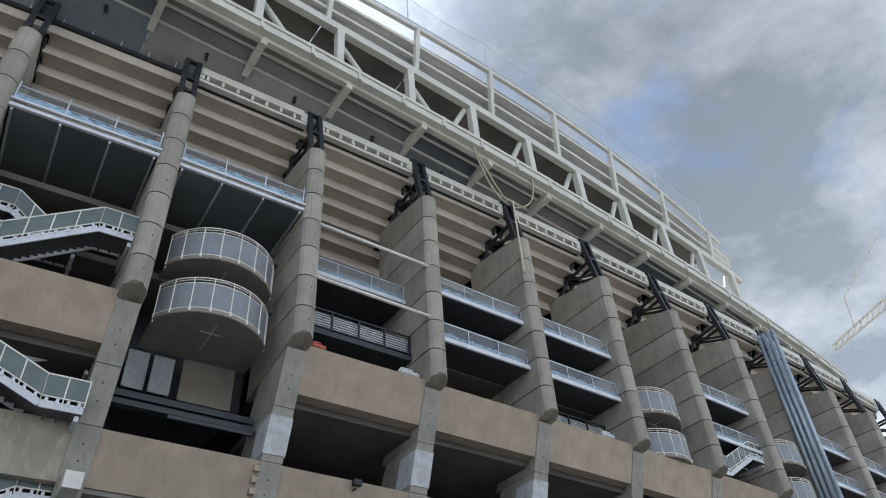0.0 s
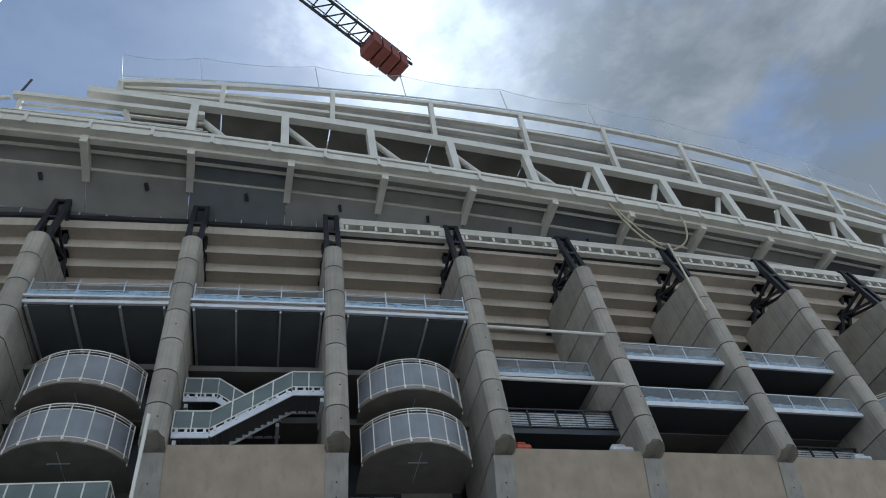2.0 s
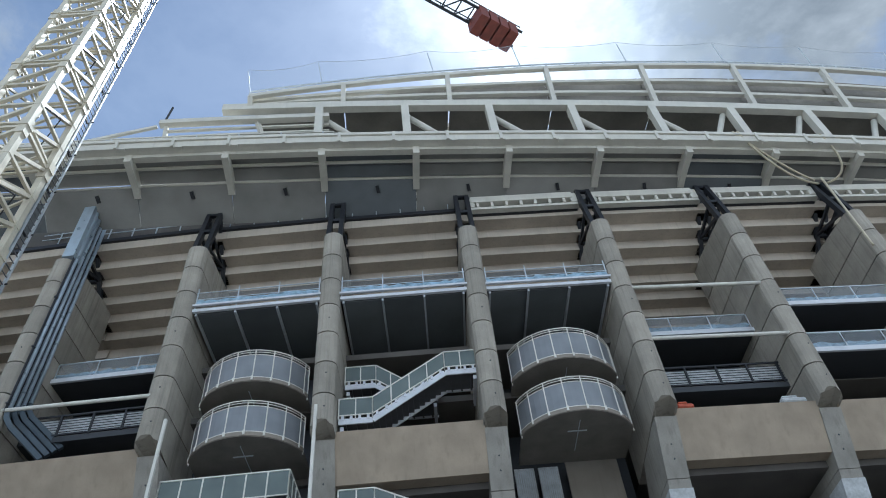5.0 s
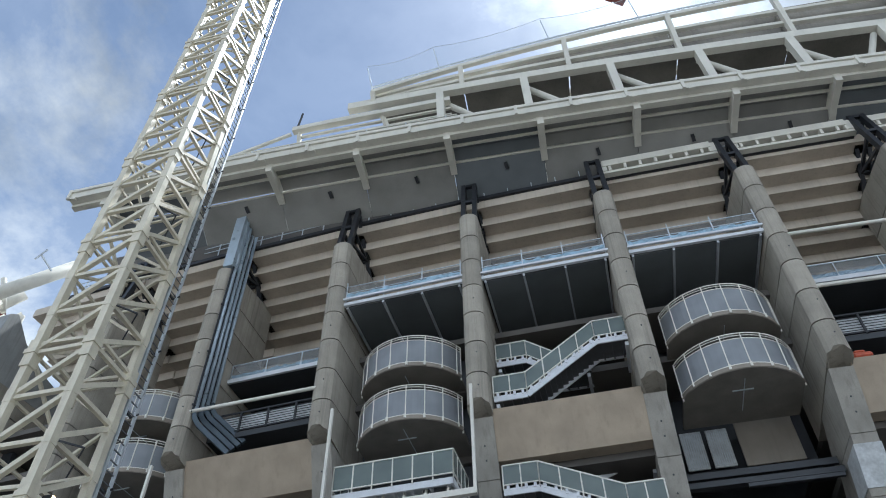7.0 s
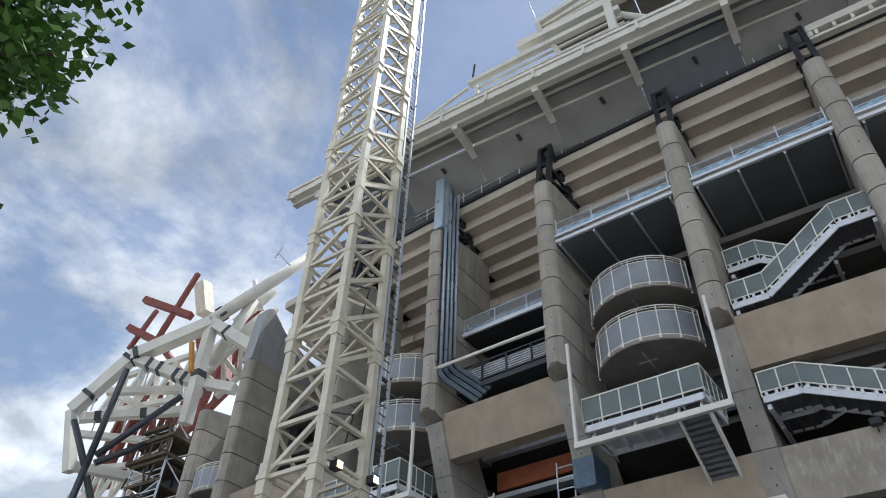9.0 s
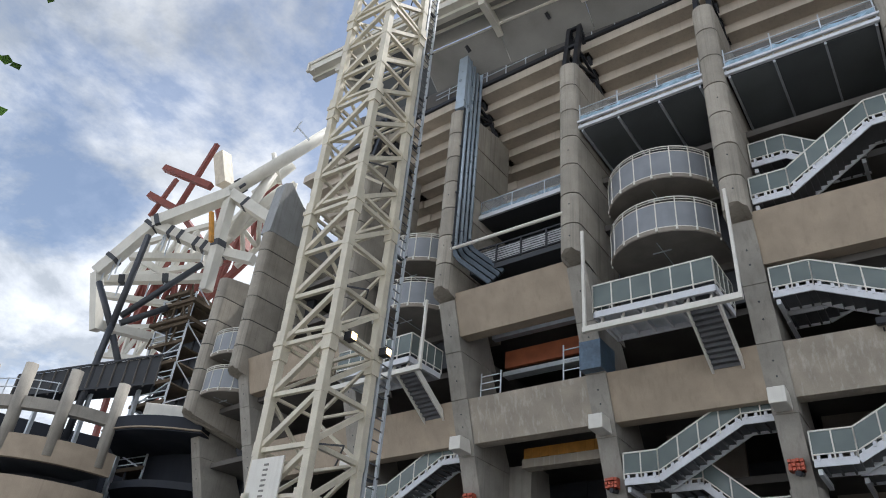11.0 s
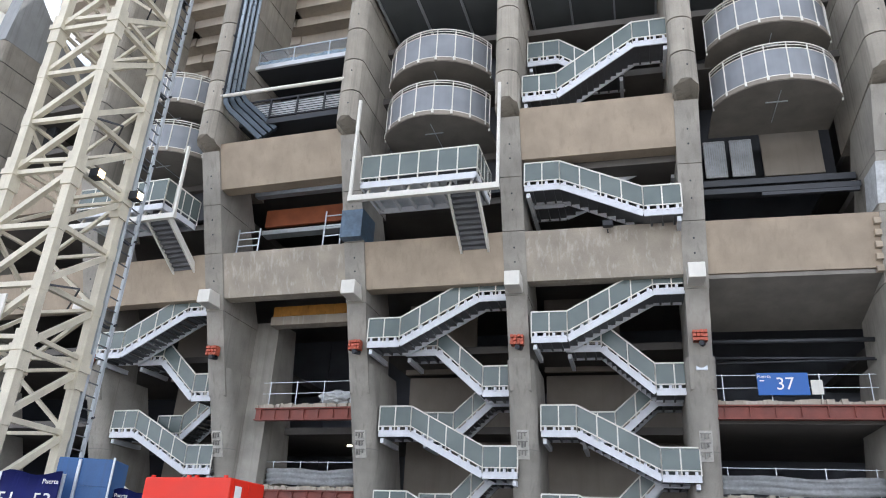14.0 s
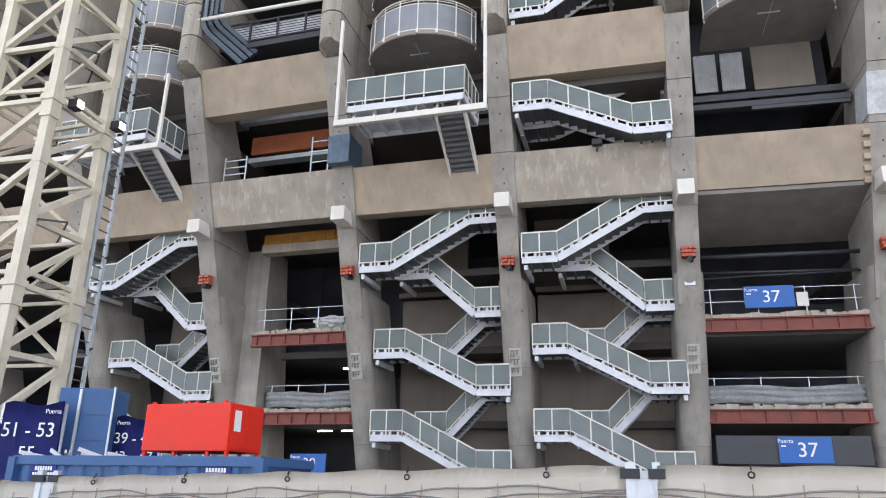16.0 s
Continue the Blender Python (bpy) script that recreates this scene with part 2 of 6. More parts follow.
NET.node_tree.nodes["Principled BSDF"].inputs["Base Color"].default_value = (0.5, 0.55, 0.6, 1)
NET.node_tree.nodes["Principled BSDF"].inputs["Alpha"].default_value = 0.16


# ---- mesh helpers ----
def box(bm, x0, x1, y0, y1, z0, z1, bevel=0.0):
    vs = [bm.verts.new((x, y, z)) for z in (z0, z1) for x, y in ((x0, y0), (x1, y0), (x1, y1), (x0, y1))]
    fs = [(3, 2, 1, 0), (4, 5, 6, 7), (0, 1, 5, 4), (1, 2, 6, 5), (2, 3, 7, 6), (3, 0, 4, 7)]
    faces = [bm.faces.new([vs[i] for i in f]) for f in fs]
    if bevel:
        es = list({e for f in faces for e in f.edges})
        bmesh.ops.bevel(bm, geom=es, offset=bevel, segments=1, affect="EDGES")


def prism(bm, profile, x0, x1):
    """A profile of (y, z) points drawn out along x."""
    a = [bm.verts.new((x0, y, z)) for y, z in profile]
    b = [bm.verts.new((x1, y, z)) for y, z in profile]
    n = len(profile)
    fs = [bm.faces.new(a), bm.faces.new(b[::-1])]
    for i in range(n):
        fs.append(bm.faces.new((a[i], b[i], b[(i + 1) % n], a[(i + 1) % n])))
    bmesh.ops.recalc_face_normals(bm, faces=fs)


def plate(bm, outline, z0, z1):
    """An outline of (x, y) points drawn out along z."""
    a = [bm.verts.new((x, y, z0)) for x, y in outline]
    b = [bm.verts.new((x, y, z1)) for x, y in outline]
    n = len(outline)
    fs = [bm.faces.new(a[::-1]), bm.faces.new(b)]
    for i in range(n):
        fs.append(bm.faces.new((a[i], a[(i + 1) % n], b[(i + 1) % n], b[i])))
    bmesh.ops.recalc_face_normals(bm, faces=fs)


def bar(bm, p, q, w, h=None, sides=4):
    """A bar from p to q, square (w by h) or round (w across)."""
    p, q = Vector(p), Vector(q)
    h = h or w
    ax = (q - p).normalized()
    up = Vector((0, 0, 1)) if abs(ax.z) < 0.95 else Vector((0, 1, 0))
    u = ax.cross(up).normalized()
    v = u.cross(ax).normalized()
    if sides == 4:
        offs = [u * (w / 2 * a) + v * (h / 2 * b) for a, b in ((-1, -1), (1, -1), (1, 1), (-1, 1))]
    else:
        offs = [u * (w / 2 * math.cos(2 * math.pi * i / sides)) + v * (h / 2 * math.sin(2 * math.pi * i / sides)) for i in range(sides)]
    a = [bm.verts.new(p + o) for o in offs]
    b = [bm.verts.new(q + o) for o in offs]
    n = len(offs)
    fs = [bm.faces.new(a[::-1]), bm.faces.new(b)]
    for i in range(n):
        f = bm.faces.new((a[i], a[(i + 1) % n], b[(i + 1) % n], b[i]))
        f.smooth = n > 6
        fs.append(f)
    bmesh.ops.recalc_face_normals(bm, faces=fs)


def sweep(bm, pts, w, sides=6, h=None):
    """One connected tube (or, with four sides, a box section w by h) along a line of points."""
    pts = [Vector(p) for p in pts]
    h = h or w
    rings = []
    for i, p in enumerate(pts):
        ax = (pts[min(i + 1, len(pts) - 1)] - pts[max(i - 1, 0)]).normalized()
        up = Vector((0, 0, 1)) if abs(ax.z) < 0.95 else Vector((0, 1, 0))
        u = ax.cross(up).normalized()
        v = u.cross(ax).normalized()
        if sides == 4:
            offs = [u * (w / 2 * a) + v * (h / 2 * b) for a, b in ((-1, -1), (1, -1), (1, 1), (-1, 1))]
        else:
            offs = [u * (w / 2 * math.cos(2 * math.pi * j / sides)) + v * (h / 2 * math.sin(2 * math.pi * j / sides)) for j in range(sides)]
        rings.append([bm.verts.new(p + o) for o in offs])
    n = len(rings[0])
    fs = [bm.faces.new(rings[0][::-1]), bm.faces.new(rings[-1])]
    for a, b in zip(rings, rings[1:]):
        for j in range(n):
            f = bm.faces.new((a[j], a[(j + 1) % n], b[(j + 1) % n], b[j]))
            f.smooth = n > 5
            fs.append(f)
    bmesh.ops.recalc_face_normals(bm, faces=fs)


def part(name, bm, mat, parent=None, label=""):
    me = bpy.data.meshes.new(name)
    bm.to_mesh(me)
    bm.free()
    me.materials.append(mat)
    ob = new(name, me)
    if parent is not None:
        ob.parent = parent
    if label:
        ob["label"] = label
    return ob


def thing(name, m, label, category, group="", kind=""):
    ob = new(name)
    ob.matrix_basis = m
    return tagged(ob, label, category, group, kind)


def solo(name, bm, mat, m, label, category, group="", kind=""):
    ob = part(name, bm, mat)
    ob.matrix_basis = m
    return tagged(ob, label, category, group, kind)


def panes(bm, mat, parent, name="pane", label=""):
    """Links every loose piece of bm as a part of its own."""
    bm.verts.ensure_lookup_table()
    seen = set()
    for v in bm.verts:
        if v in seen:
            continue
        island, todo = set(), [v]
        while todo:
            w = todo.pop()
            if w in island:
                continue
            island.add(w)
            todo += [e.other_vert(w) for e in w.link_edges]
        seen |= island
        one = bmesh.new()
        made = {w: one.verts.new(w.co) for w in sorted(island, key=lambda q: q.index)}
        for f in {f for w in island for f in w.link_faces}:
            one.faces.new([made[w] for w in f.verts]).smooth = f.smooth
        part(name, one, mat, parent, label)
    bm.free()


def writing(body, size, mat, m, parent, name="lettering"):
    cu = bpy.data.curves.new(name, "FONT")
    cu.body, cu.size, cu.extrude = body, size, 0.004
    cu.align_x, cu.align_y = "CENTER", "CENTER"
    tmp = bpy.data.objects.new(name, cu)
    scene.collection.objects.link(tmp)
    me = bpy.data.meshes.new_from_object(tmp.evaluated_get(bpy.context.evaluated_depsgraph_get()))
    bpy.data.objects.remove(tmp)
    me.materials.clear()
    me.materials.append(mat)
    ob = new(name, me)
    ob.parent = parent
    ob.matrix_basis = m
    return ob


# ---- facade coordinates: s along the curved front, d inwards, z up ----
R0, R1, XA, YA, BAY, S0 = 320.0, 600.0, 8.0, 26.7, 7.68, -27.35


def at(s, d=0.0, z=0.0):
    rad_f = R0 if s < 0 else R1
    th = s / rad_f
    return Matrix.Translation((XA + (rad_f - d) * math.sin(th), YA + rad_f - (rad_f - d) * math.cos(th), z)) @ Matrix.Rotation(th, 4, "Z")


def col_s(k):
    return S0 + BAY * k


def lean(z):
    """Depth of the leaning columns' front face at height z."""
    return 0.9 + (20.6 - z) * 0.36


FIRST, LAST = -3, 13
# ---- ground ----
bm = bmesh.new()
bmesh.ops.create_grid(bm, x_segments=8, y_segments=8, size=1500)
solo("ground", bm, ASPH, pose(0, 0, 0), "pale worn paving running out to the horizon", "ground", kind="structure")

# ---- inner floors and back wall of the stadium ----
PIERS = {}


# slab colour carries the shade inside the open bays
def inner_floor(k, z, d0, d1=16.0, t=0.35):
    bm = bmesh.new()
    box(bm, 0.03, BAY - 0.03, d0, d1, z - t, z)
    solo("floor_slab", bm, SLAB, at(col_s(k)), "raw brown-stained concrete floor slab, darkened in colour for interior shade", "floor", "inner floors", "structure")


for k in range(FIRST, LAST):
    for z in (4.95, 8.45, 12.1, 15.75, 19.0, 21.1, 24.4, 27.6):
        if (k in (0, 3) and z in (12.1, 19.0)) or (k in (3, 7, 9) and z in (19.0, 21.1)):
            continue
        if k in (1, 2, -1) and z < 13:
            inner_floor(k, z, lean(z) + 3.6)
        elif k in (1, -1) and z in (19.0, 21.1):
            inner_floor(k, z, lean(z) + 3.6)
        else:
            inner_floor(k, z, lean(z) + (3.6 if k == 0 and z < 10 else 0.9) if z < 21 else 3.2)
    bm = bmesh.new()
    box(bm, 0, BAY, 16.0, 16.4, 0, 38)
    solo("wall_inner", bm, DARKW, at(col_s(k)), "bare inner wall of the stand, darkened in colour for its shade", "wall", "inner walls", "structure")
    if k in (1, 2, -1):
        bm = bmesh.new()
        box(bm, 0.4, BAY - 0.4, 11.0, 11.25, 0, 11.5)
        box(bm, 0.4, BAY * 0.55, 10.2, 10.45, 11.5, 18.0)
        solo("wall_stair", bm, WALLB, at(col_s(k)), "beige plastered wall behind the stairs", "wall", "stair walls", "structure")

# ---- concrete columns and fins ----
FIN_Z = [21.0, 22.75, 24.6, 26.5, 28.4, 30.3, 32.2, 34.0]


def fin_outline(w=0.54, back=5.4):
    pts = [(w, back), (w, 0.42)]
    for i in range(1, 8):
        a = math.pi * i / 8
        pts.append((w * math.cos(a), 0.42 - 0.44 * math.sin(a)))
    pts += [(-w, 0.42), (-w, back)]
    return pts


def fin(k):
    zs = FIN_Z if k > -2 else [20.1, 21.9, 23.8, 25.7, 27.6, 29.5, 31.0] if k == -2 else [18.0, 19.6, 21.2, 23.1, 25.0, 26.9, 28.6]
    ob = thing("concrete_fin", at(col_s(k) + {-3: 1.4, -2: -1.9}.get(k, 0)), "tall round-nosed fin of stacked weathered concrete blocks", "fin", "facade fins")
    for i, (z0, z1) in enumerate(zip(zs, zs[1:])):
        bm = bmesh.new()
        plate(bm, fin_outline(0.54, 9.0 if k == -2 else 5.4), z0 + 0.035, z1 - 0.035)
        if i == 0:
            for v in bm.verts:
                if v.co.z < z0 + 0.1:
                    t = min(1.0, max(0.0, (v.co.y - 0.3) / 1.6))
                    v.co.z += -0.0 - 0.9 * t + (0.28 if v.co.y < 0.1 else 0.1 if v.co.y < 0.3 else 0.0)
        if i == len(zs) - 2:
            for v in bm.verts:
                if v.co.z > z1 - 0.1:
                    v.co.z += (0.02 if k in (2, 3) else 0.16) * max(v.co.y, 0.0) + random.Random(k).uniform(-0.1, 0.1)
        part("block", bm, CONC, ob)
    bm = bmesh.new()
    plate(bm, [(x * 0.9, y + 0.07 if y < 1 else y) for x, y in fin_outline(0.54, 8.9 if k == -2 else 5.3)], zs[0] + 0.6, zs[-1] - 0.2)
    part("joint_core", bm, DGREY, ob, "dark recessed joints between the blocks")
    bm = bmesh.new()
    for z in (22.0, 23.9, 27.4):
        bar(bm, (0.1, -0.03, z), (0.1, 0.1, z), 0.07, sides=8)
    panes(bm, DGREY, ob, "anchor_hole")
    if k == -2:
        bm = bmesh.new()
        prism(bm, [(0.0, 31.05), (0.35, 35.6), (0.9, 36.0), (2.4, 34.6), (4.6, 33.6), (9.0, 32.6), (9.0, 31.2)], -0.56, 0.56)
        part("metal_cap", bm, CAPM, ob, "grey sheet-metal cap over the fin head")
    return ob


def leaning_column(k):
    ob = thing("leaning_column", at(col_s(k) + (-1.9 if k == -2 else 0)), "leaning concrete column with stains and anchor holes", "column", "facade columns")
    cuts = [20.8, 18.2, 15.9, 13.2]
    for z1, z0 in zip(cuts, cuts[1:]):
        bm = bmesh.new()
        w = 0.50
        prism(bm, [(lean(z0 + 0.015), z0 + 0.015), (lean(z1 - 0.015), z1 - 0.015), (lean(z1) + 2.9, z1 - 0.015), (lean(z0) + 3.4, z0 + 0.015)], -w, w)
        part("shaft_block", bm, COLM, ob)
    bm = bmesh.new()
    prism(bm, [(lean(13.2), 13.2), (lean(13.2) + 3.4, 13.2), (lean(9.3) + 2.6, 9.3), (lean(9.3) + 0.6, 9.0), (lean(9.3) + 0.02, 9.3)], -0.47, 0.47)
    part("shaft_block", bm, COLM, ob)
    # round lower shaft
    bm = bmesh.new()
    rings = []
    for j in range(9):
        z = -0.2 + (10.6 + 0.2) * j / 8
        d = lean(z) + 0.45
        ring = []
        for i in range(14):
            a = math.pi * i / 13
            ring.append(bm.verts.new((0.62 * math.cos(a), d - 0.62 * math.sin(a) + 0.1, z)))
        ring.append(bm.verts.new((-0.62, d + 3.2, z)))
        ring.append(bm.verts.new((0.62, d + 3.2, z)))
        rings.append(ring)
    for a, b in zip(rings, rings[1:]):
        n = len(a)
        for i in range(n):
            f = bm.faces.new((a[i], b[i], b[(i + 1) % n], a[(i + 1) % n]))
            f.smooth = i < 13
    bmesh.ops.recalc_face_normals(bm, faces=bm.faces[:])
    part("round_shaft", bm, COLM, ob, "rounded lower shaft of pale concrete")
    bm = bmesh.new()
    for z in (3.6, 6.9):
        for i in range(13):
            a, b = math.pi * i / 13, math.pi * (i + 1) / 13
            d = lean(z) + 0.55
            bar(bm, (0.625 * math.cos(a), d - 0.625 * math.sin(a), z), (0.625 * math.cos(b), d - 0.625 * math.sin(b), z), 0.035)
    part("joint", bm, TEXTG, ob)
    bm = bmesh.new()
    for z in (19.6, 19.0, 17.5, 16.8, 15.2, 14.6):
        bar(bm, (0.0, lean(z) - 0.02, z), (0.0, lean(z) + 0.06, z), 0.08, sides=8)
    panes(bm, DGREY, ob, "anchor_hole")
    if 0 <= k <= 4:
        bm = bmesh.new()
        prism(bm, [(lean(7.68) - 0.095, 7.68), (lean(7.68) + 0.05, 7.68), (lean(6.5) + 0.05, 6.5), (lean(6.5) - 0.095, 6.5)], -0.25, 0.26)
        part("stencil_plate", bm, PALEP, ob, "pale painted rectangle behind the stencil marks")
        bm = bmesh.new()
        rr = random.Random(k)
        z = 7.6
        while z > 6.75:
            d = lean(z) - 0.1
            box(bm, -0.22, 0.2, d - 0.012, d + 0.05, z - 0.05, z)
            for j in range(3):
                x = -0.2 + 0.14 * j
                box(bm, x, x + 0.05, d - 0.014 - 0.02, d + 0.05, z - 0.05 - rr.uniform(0.12, 0.25), z - 0.05)
            z -= 0.36
        part("stencil_bars", bm, TEXTG, ob, "faded unreadable grey stencil marks")
    return ob


def junction_box(k):
    bm = bmesh.new()
    z = 13.35
    d = lean(z + 0.3)
    box(bm, -0.38, 0.3, d - 0.9, d + 0.2, z - 0.05, z + 0.62, 0.02)
    solo("junction_box", bm, WHITE, at(col_s(k)), "white sheet-metal box fixed to a leaning column", "box", "column boxes")


def fire_panel(k):
    ob = thing("alarm_bracket", at(col_s(k)), "orange-red plastic bracket with a small dark camera", "bracket", "column brackets")
    z = 11.05
    d = lean(z) - 0.22
    bm = bmesh.new()
    rr = random.Random(k + 50)
    for i in range(4):
        for j in range(3):
            box(bm, -0.3 + 0.15 * i, -0.18 + 0.15 * i, d - 0.25 - rr.uniform(0, 0.1), d + 0.05, z + 0.16 * j, z + 0.16 * j + 0.12)
    panes(bm, ORRED, ob, "lug")
    bm = bmesh.new()
    box(bm, -0.28, 0.26, d - 0.16, d + 0.1, z, z + 0.46)
    part("mount", bm, ORRED, ob)
    bm = bmesh.new()
    bar(bm, (0.0, d - 0.3, z - 0.12), (0.1, d + 0.12, z - 0.06), 0.22, sides=8)
    part("camera_body", bm, BLACKS, ob)


def lamp_bracket(k):
    bm = bmesh.new()
    z = 9.95
    d = lean(z)
    box(bm, -0.22, 0.24, d - 0.12, d + 0.3, z + 0.05, z + 0.32, 0.02)
    solo("utility_box", bm, GALV, at(col_s(k)), "small grey utility box on a leaning column", "box", "utility boxes")


for k in range(FIRST, LAST + 1):
    fin(k)
    leaning_column(k)
    if -1 <= k <= 4:
        junction_box(k)
        fire_panel(k)
    if k == 3:
        lamp_bracket(k)

# ---- horizontal spandrel beams ----
for k in range(FIRST, LAST):
    def spandrel(z0, z1, t, mat, label):
        bm = bmesh.new()
        da, db = lean(z0) + 0.12, lean(z1) + 0.12
        prism(bm, [(da, z0), (db, z1), (db + t, z1), (da + t, z0)], -1.4 if k == -2 else 0.5, BAY - 0.5)
        solo("spandrel_beam", bm, mat, at(col_s(k)), label, "beam", "spandrel beams")
    if k == -3:
        continue
    if k not in (-1, 1, 3):
        spandrel(18.95, 21.15, 0.7, BEAM, "tan painted concrete spandrel beam between leaning columns")
    spandrel(13.8, 15.9, 0.7, BEAMW if k in (0, 2) else BEAM, "streaked pale concrete spandrel beam between leaning columns" if k in (0, 2) else "tan painted concrete spandrel beam between leaning columns")

# ---- terraces seen from below ----
RIB_D, RIB_H, RIB_N = 0.88, 0.66, 14
for k in range(-2, LAST):
    ob = thing("terrace_underside", at(col_s(k)), "stepped underside of the upper concrete terrace", "terrace", "terraces", "structure")
    for i in range(RIB_N):
        bm = bmesh.new()
        d, z = 1.9 + RIB_D * i, 37.3 - RIB_H * i
        prism(bm, [(d, z), (d, z - RIB_H), (d + RIB_D + 0.05, z - RIB_H), (d + RIB_D + 0.05, z - RIB_H + 0.3), (d + 0.4, z)], -1.4 if k == -2 else 0.02, BAY - 0.02)
        part("terrace_step", bm, RIB, ob)
    bm = bmesh.new()
    d, z = 1.9, 37.3
    n = RIB_N
    prism(bm, [(d + 0.3, z + 0.2), (d + RIB_D * n + 0.3, z - RIB_H * n + 0.2), (d + RIB_D * n + 1.2, z - RIB_H * n + 0.2), (d + 1.6, z + 0.2)], -1.4 if k == -2 else 0.0, BAY)
    part("terrace_core", bm, DGREY, ob)
    # crowning beam
    if k >= 3:
        edge = thing("crown_beam", at(col_s(k)), "white steel crown beam with slots along the terrace edge", "beam", "crown beams")
        bm = bmesh.new()
        box(bm, 0.55, BAY - 0.75, 1.25, 1.75, 37.6, 38.15, 0.02)
        box(bm, 0.3, 0.8, 1.3, 1.7, 37.2, 38.0, 0.02)
        box(bm, BAY - 0.9, BAY - 0.35, 1.3, 1.7, 37.2, 38.05, 0.02)
        box(bm, 0.35, BAY - 0.4, 1.35, 1.8, 37.0, 37.2)
        for i in range(7):
            x = 0.9 + i * 0.9
            box(bm, x, x + 0.16, 1.3, 1.7, 37.2, 37.6)
        part("beam", bm, ROOFW, edge)
        bm = bmesh.new()
        box(bm, 0.5, BAY - 0.5, 1.72, 1.9, 36.95, 38.1)
        part("backing", bm, BLACKS, edge)
    else:
        edge = thing("terrace_coping", at(col_s(k)), "dark steel coping along the terrace edge", "coping", "terrace copings")
        bm = bmesh.new()
        box(bm, 0.4, BAY - 0.4, 1.72, 2.05, 37.3, 37.56)
        part("coping", bm, BLACKS, edge)
    bm = bmesh.new()
    for i in range(5):
        x = 0.8 + i * 1.5
        bar(bm, (x, 2.0, 37.6), (x, 2.0, 39.0), 0.06)
    bar(bm, (0.2, 2.0, 38.9), (BAY - 0.2, 2.0, 38.9), 0.05)
    bar(bm, (0.2, 2.0, 38.45), (BAY - 0.2, 2.0, 38.45), 0.05)
    part("guard_rail", bm, GALV, edge)


def fin_frame(k):
    """Black steel frame on a fin's head."""
    ob = thing("steel_fin_frame", at(col_s(k)), "black steel bracket frame on the head of a fin", "frame", "fin frames")
    for x in (-0.34, 0.34):
        bm = bmesh.new()
        bar(bm, (x, 0.55, 33.9), (x, 1.35, 38.3), 0.26, 0.34)
        part("post", bm, BLACKS, ob)
        bm = bmesh.new()
        bar(bm, (x, 5.0, 33.8), (x, 1.5, 37.9), 0.22, 0.30)
        bar(bm, (x, 1.1, 35.9), (x, 3.5, 35.6), 0.16, 0.18)
        bar(bm, (x, 0.8, 34.6), (x, 3.3, 35.6), 0.14, 0.16)
        part("brace", bm, BLACKS, ob)
    bm = bmesh.new()
    for d, z in ((1.3, 38.2), (0.9, 36.2), (3.4, 35.6), (4.6, 34.3), (2.3, 36.9)):
        bar(bm, (-0.4, d, z), (0.4, d, z), 0.2)
    panes(bm, BLACKS, ob, "tie")
    bm = bmesh.new()
    for i in range(5):
        d, z = 2.1 + RIB_D * i, 37.3 - RIB_H * i
        box(bm, -0.5, 0.5, d, d + 0.9, z - RIB_H, z)
    panes(bm, BLACKS, ob, "stepped_plate")


for k in range(-1, LAST + 1):
    fin_frame(k)


# ---- glass railings ----
def railing(bmf, bmg, p, q, h=1.12, step=1.0, post=0.055):
    """Adds a railing along the foot line p-q: frame bars to bmf, panes to bmg."""
    p, q = Vector(p), Vector(q)
    n = max(1, round((Vector((q.x - p.x, q.y - p.y, 0))).length / step))
    top = Vector((0, 0, h))
    for i in range(n + 1):
        a = p.lerp(q, i / n)
        bar(bmf, a - Vector((0, 0, 0.12)), a + top, post)
    bar(bmf, p + top, q + top, 0.07, 0.06)
    bar(bmf, p + Vector((0, 0, 0.1)), q + Vector((0, 0, 0.1)), 0.05)
    for i in range(n):
        a, b = p.lerp(q, (i + 0.04) / n), p.lerp(q, (i + 0.96) / n)
        vs = []
        nrm = Vector((-(q.y - p.y), q.x - p.x, 0)).normalized() * 0.012
        for sgn in (-1, 1):
            vs.append([bmg.verts.new(x + Vector((0, 0, zz)) + nrm * sgn) for x, zz in ((a, 0.13), (b, 0.13), (b, h - 0.04), (a, h - 0.04))])
        bmg.faces.new(vs[0])
        bmg.faces.new(vs[1][::-1])
        for j in range(4):
            bmg.faces.new((vs[0][j], vs[1][j], vs[1][(j + 1) % 4], vs[0][(j + 1) % 4]))


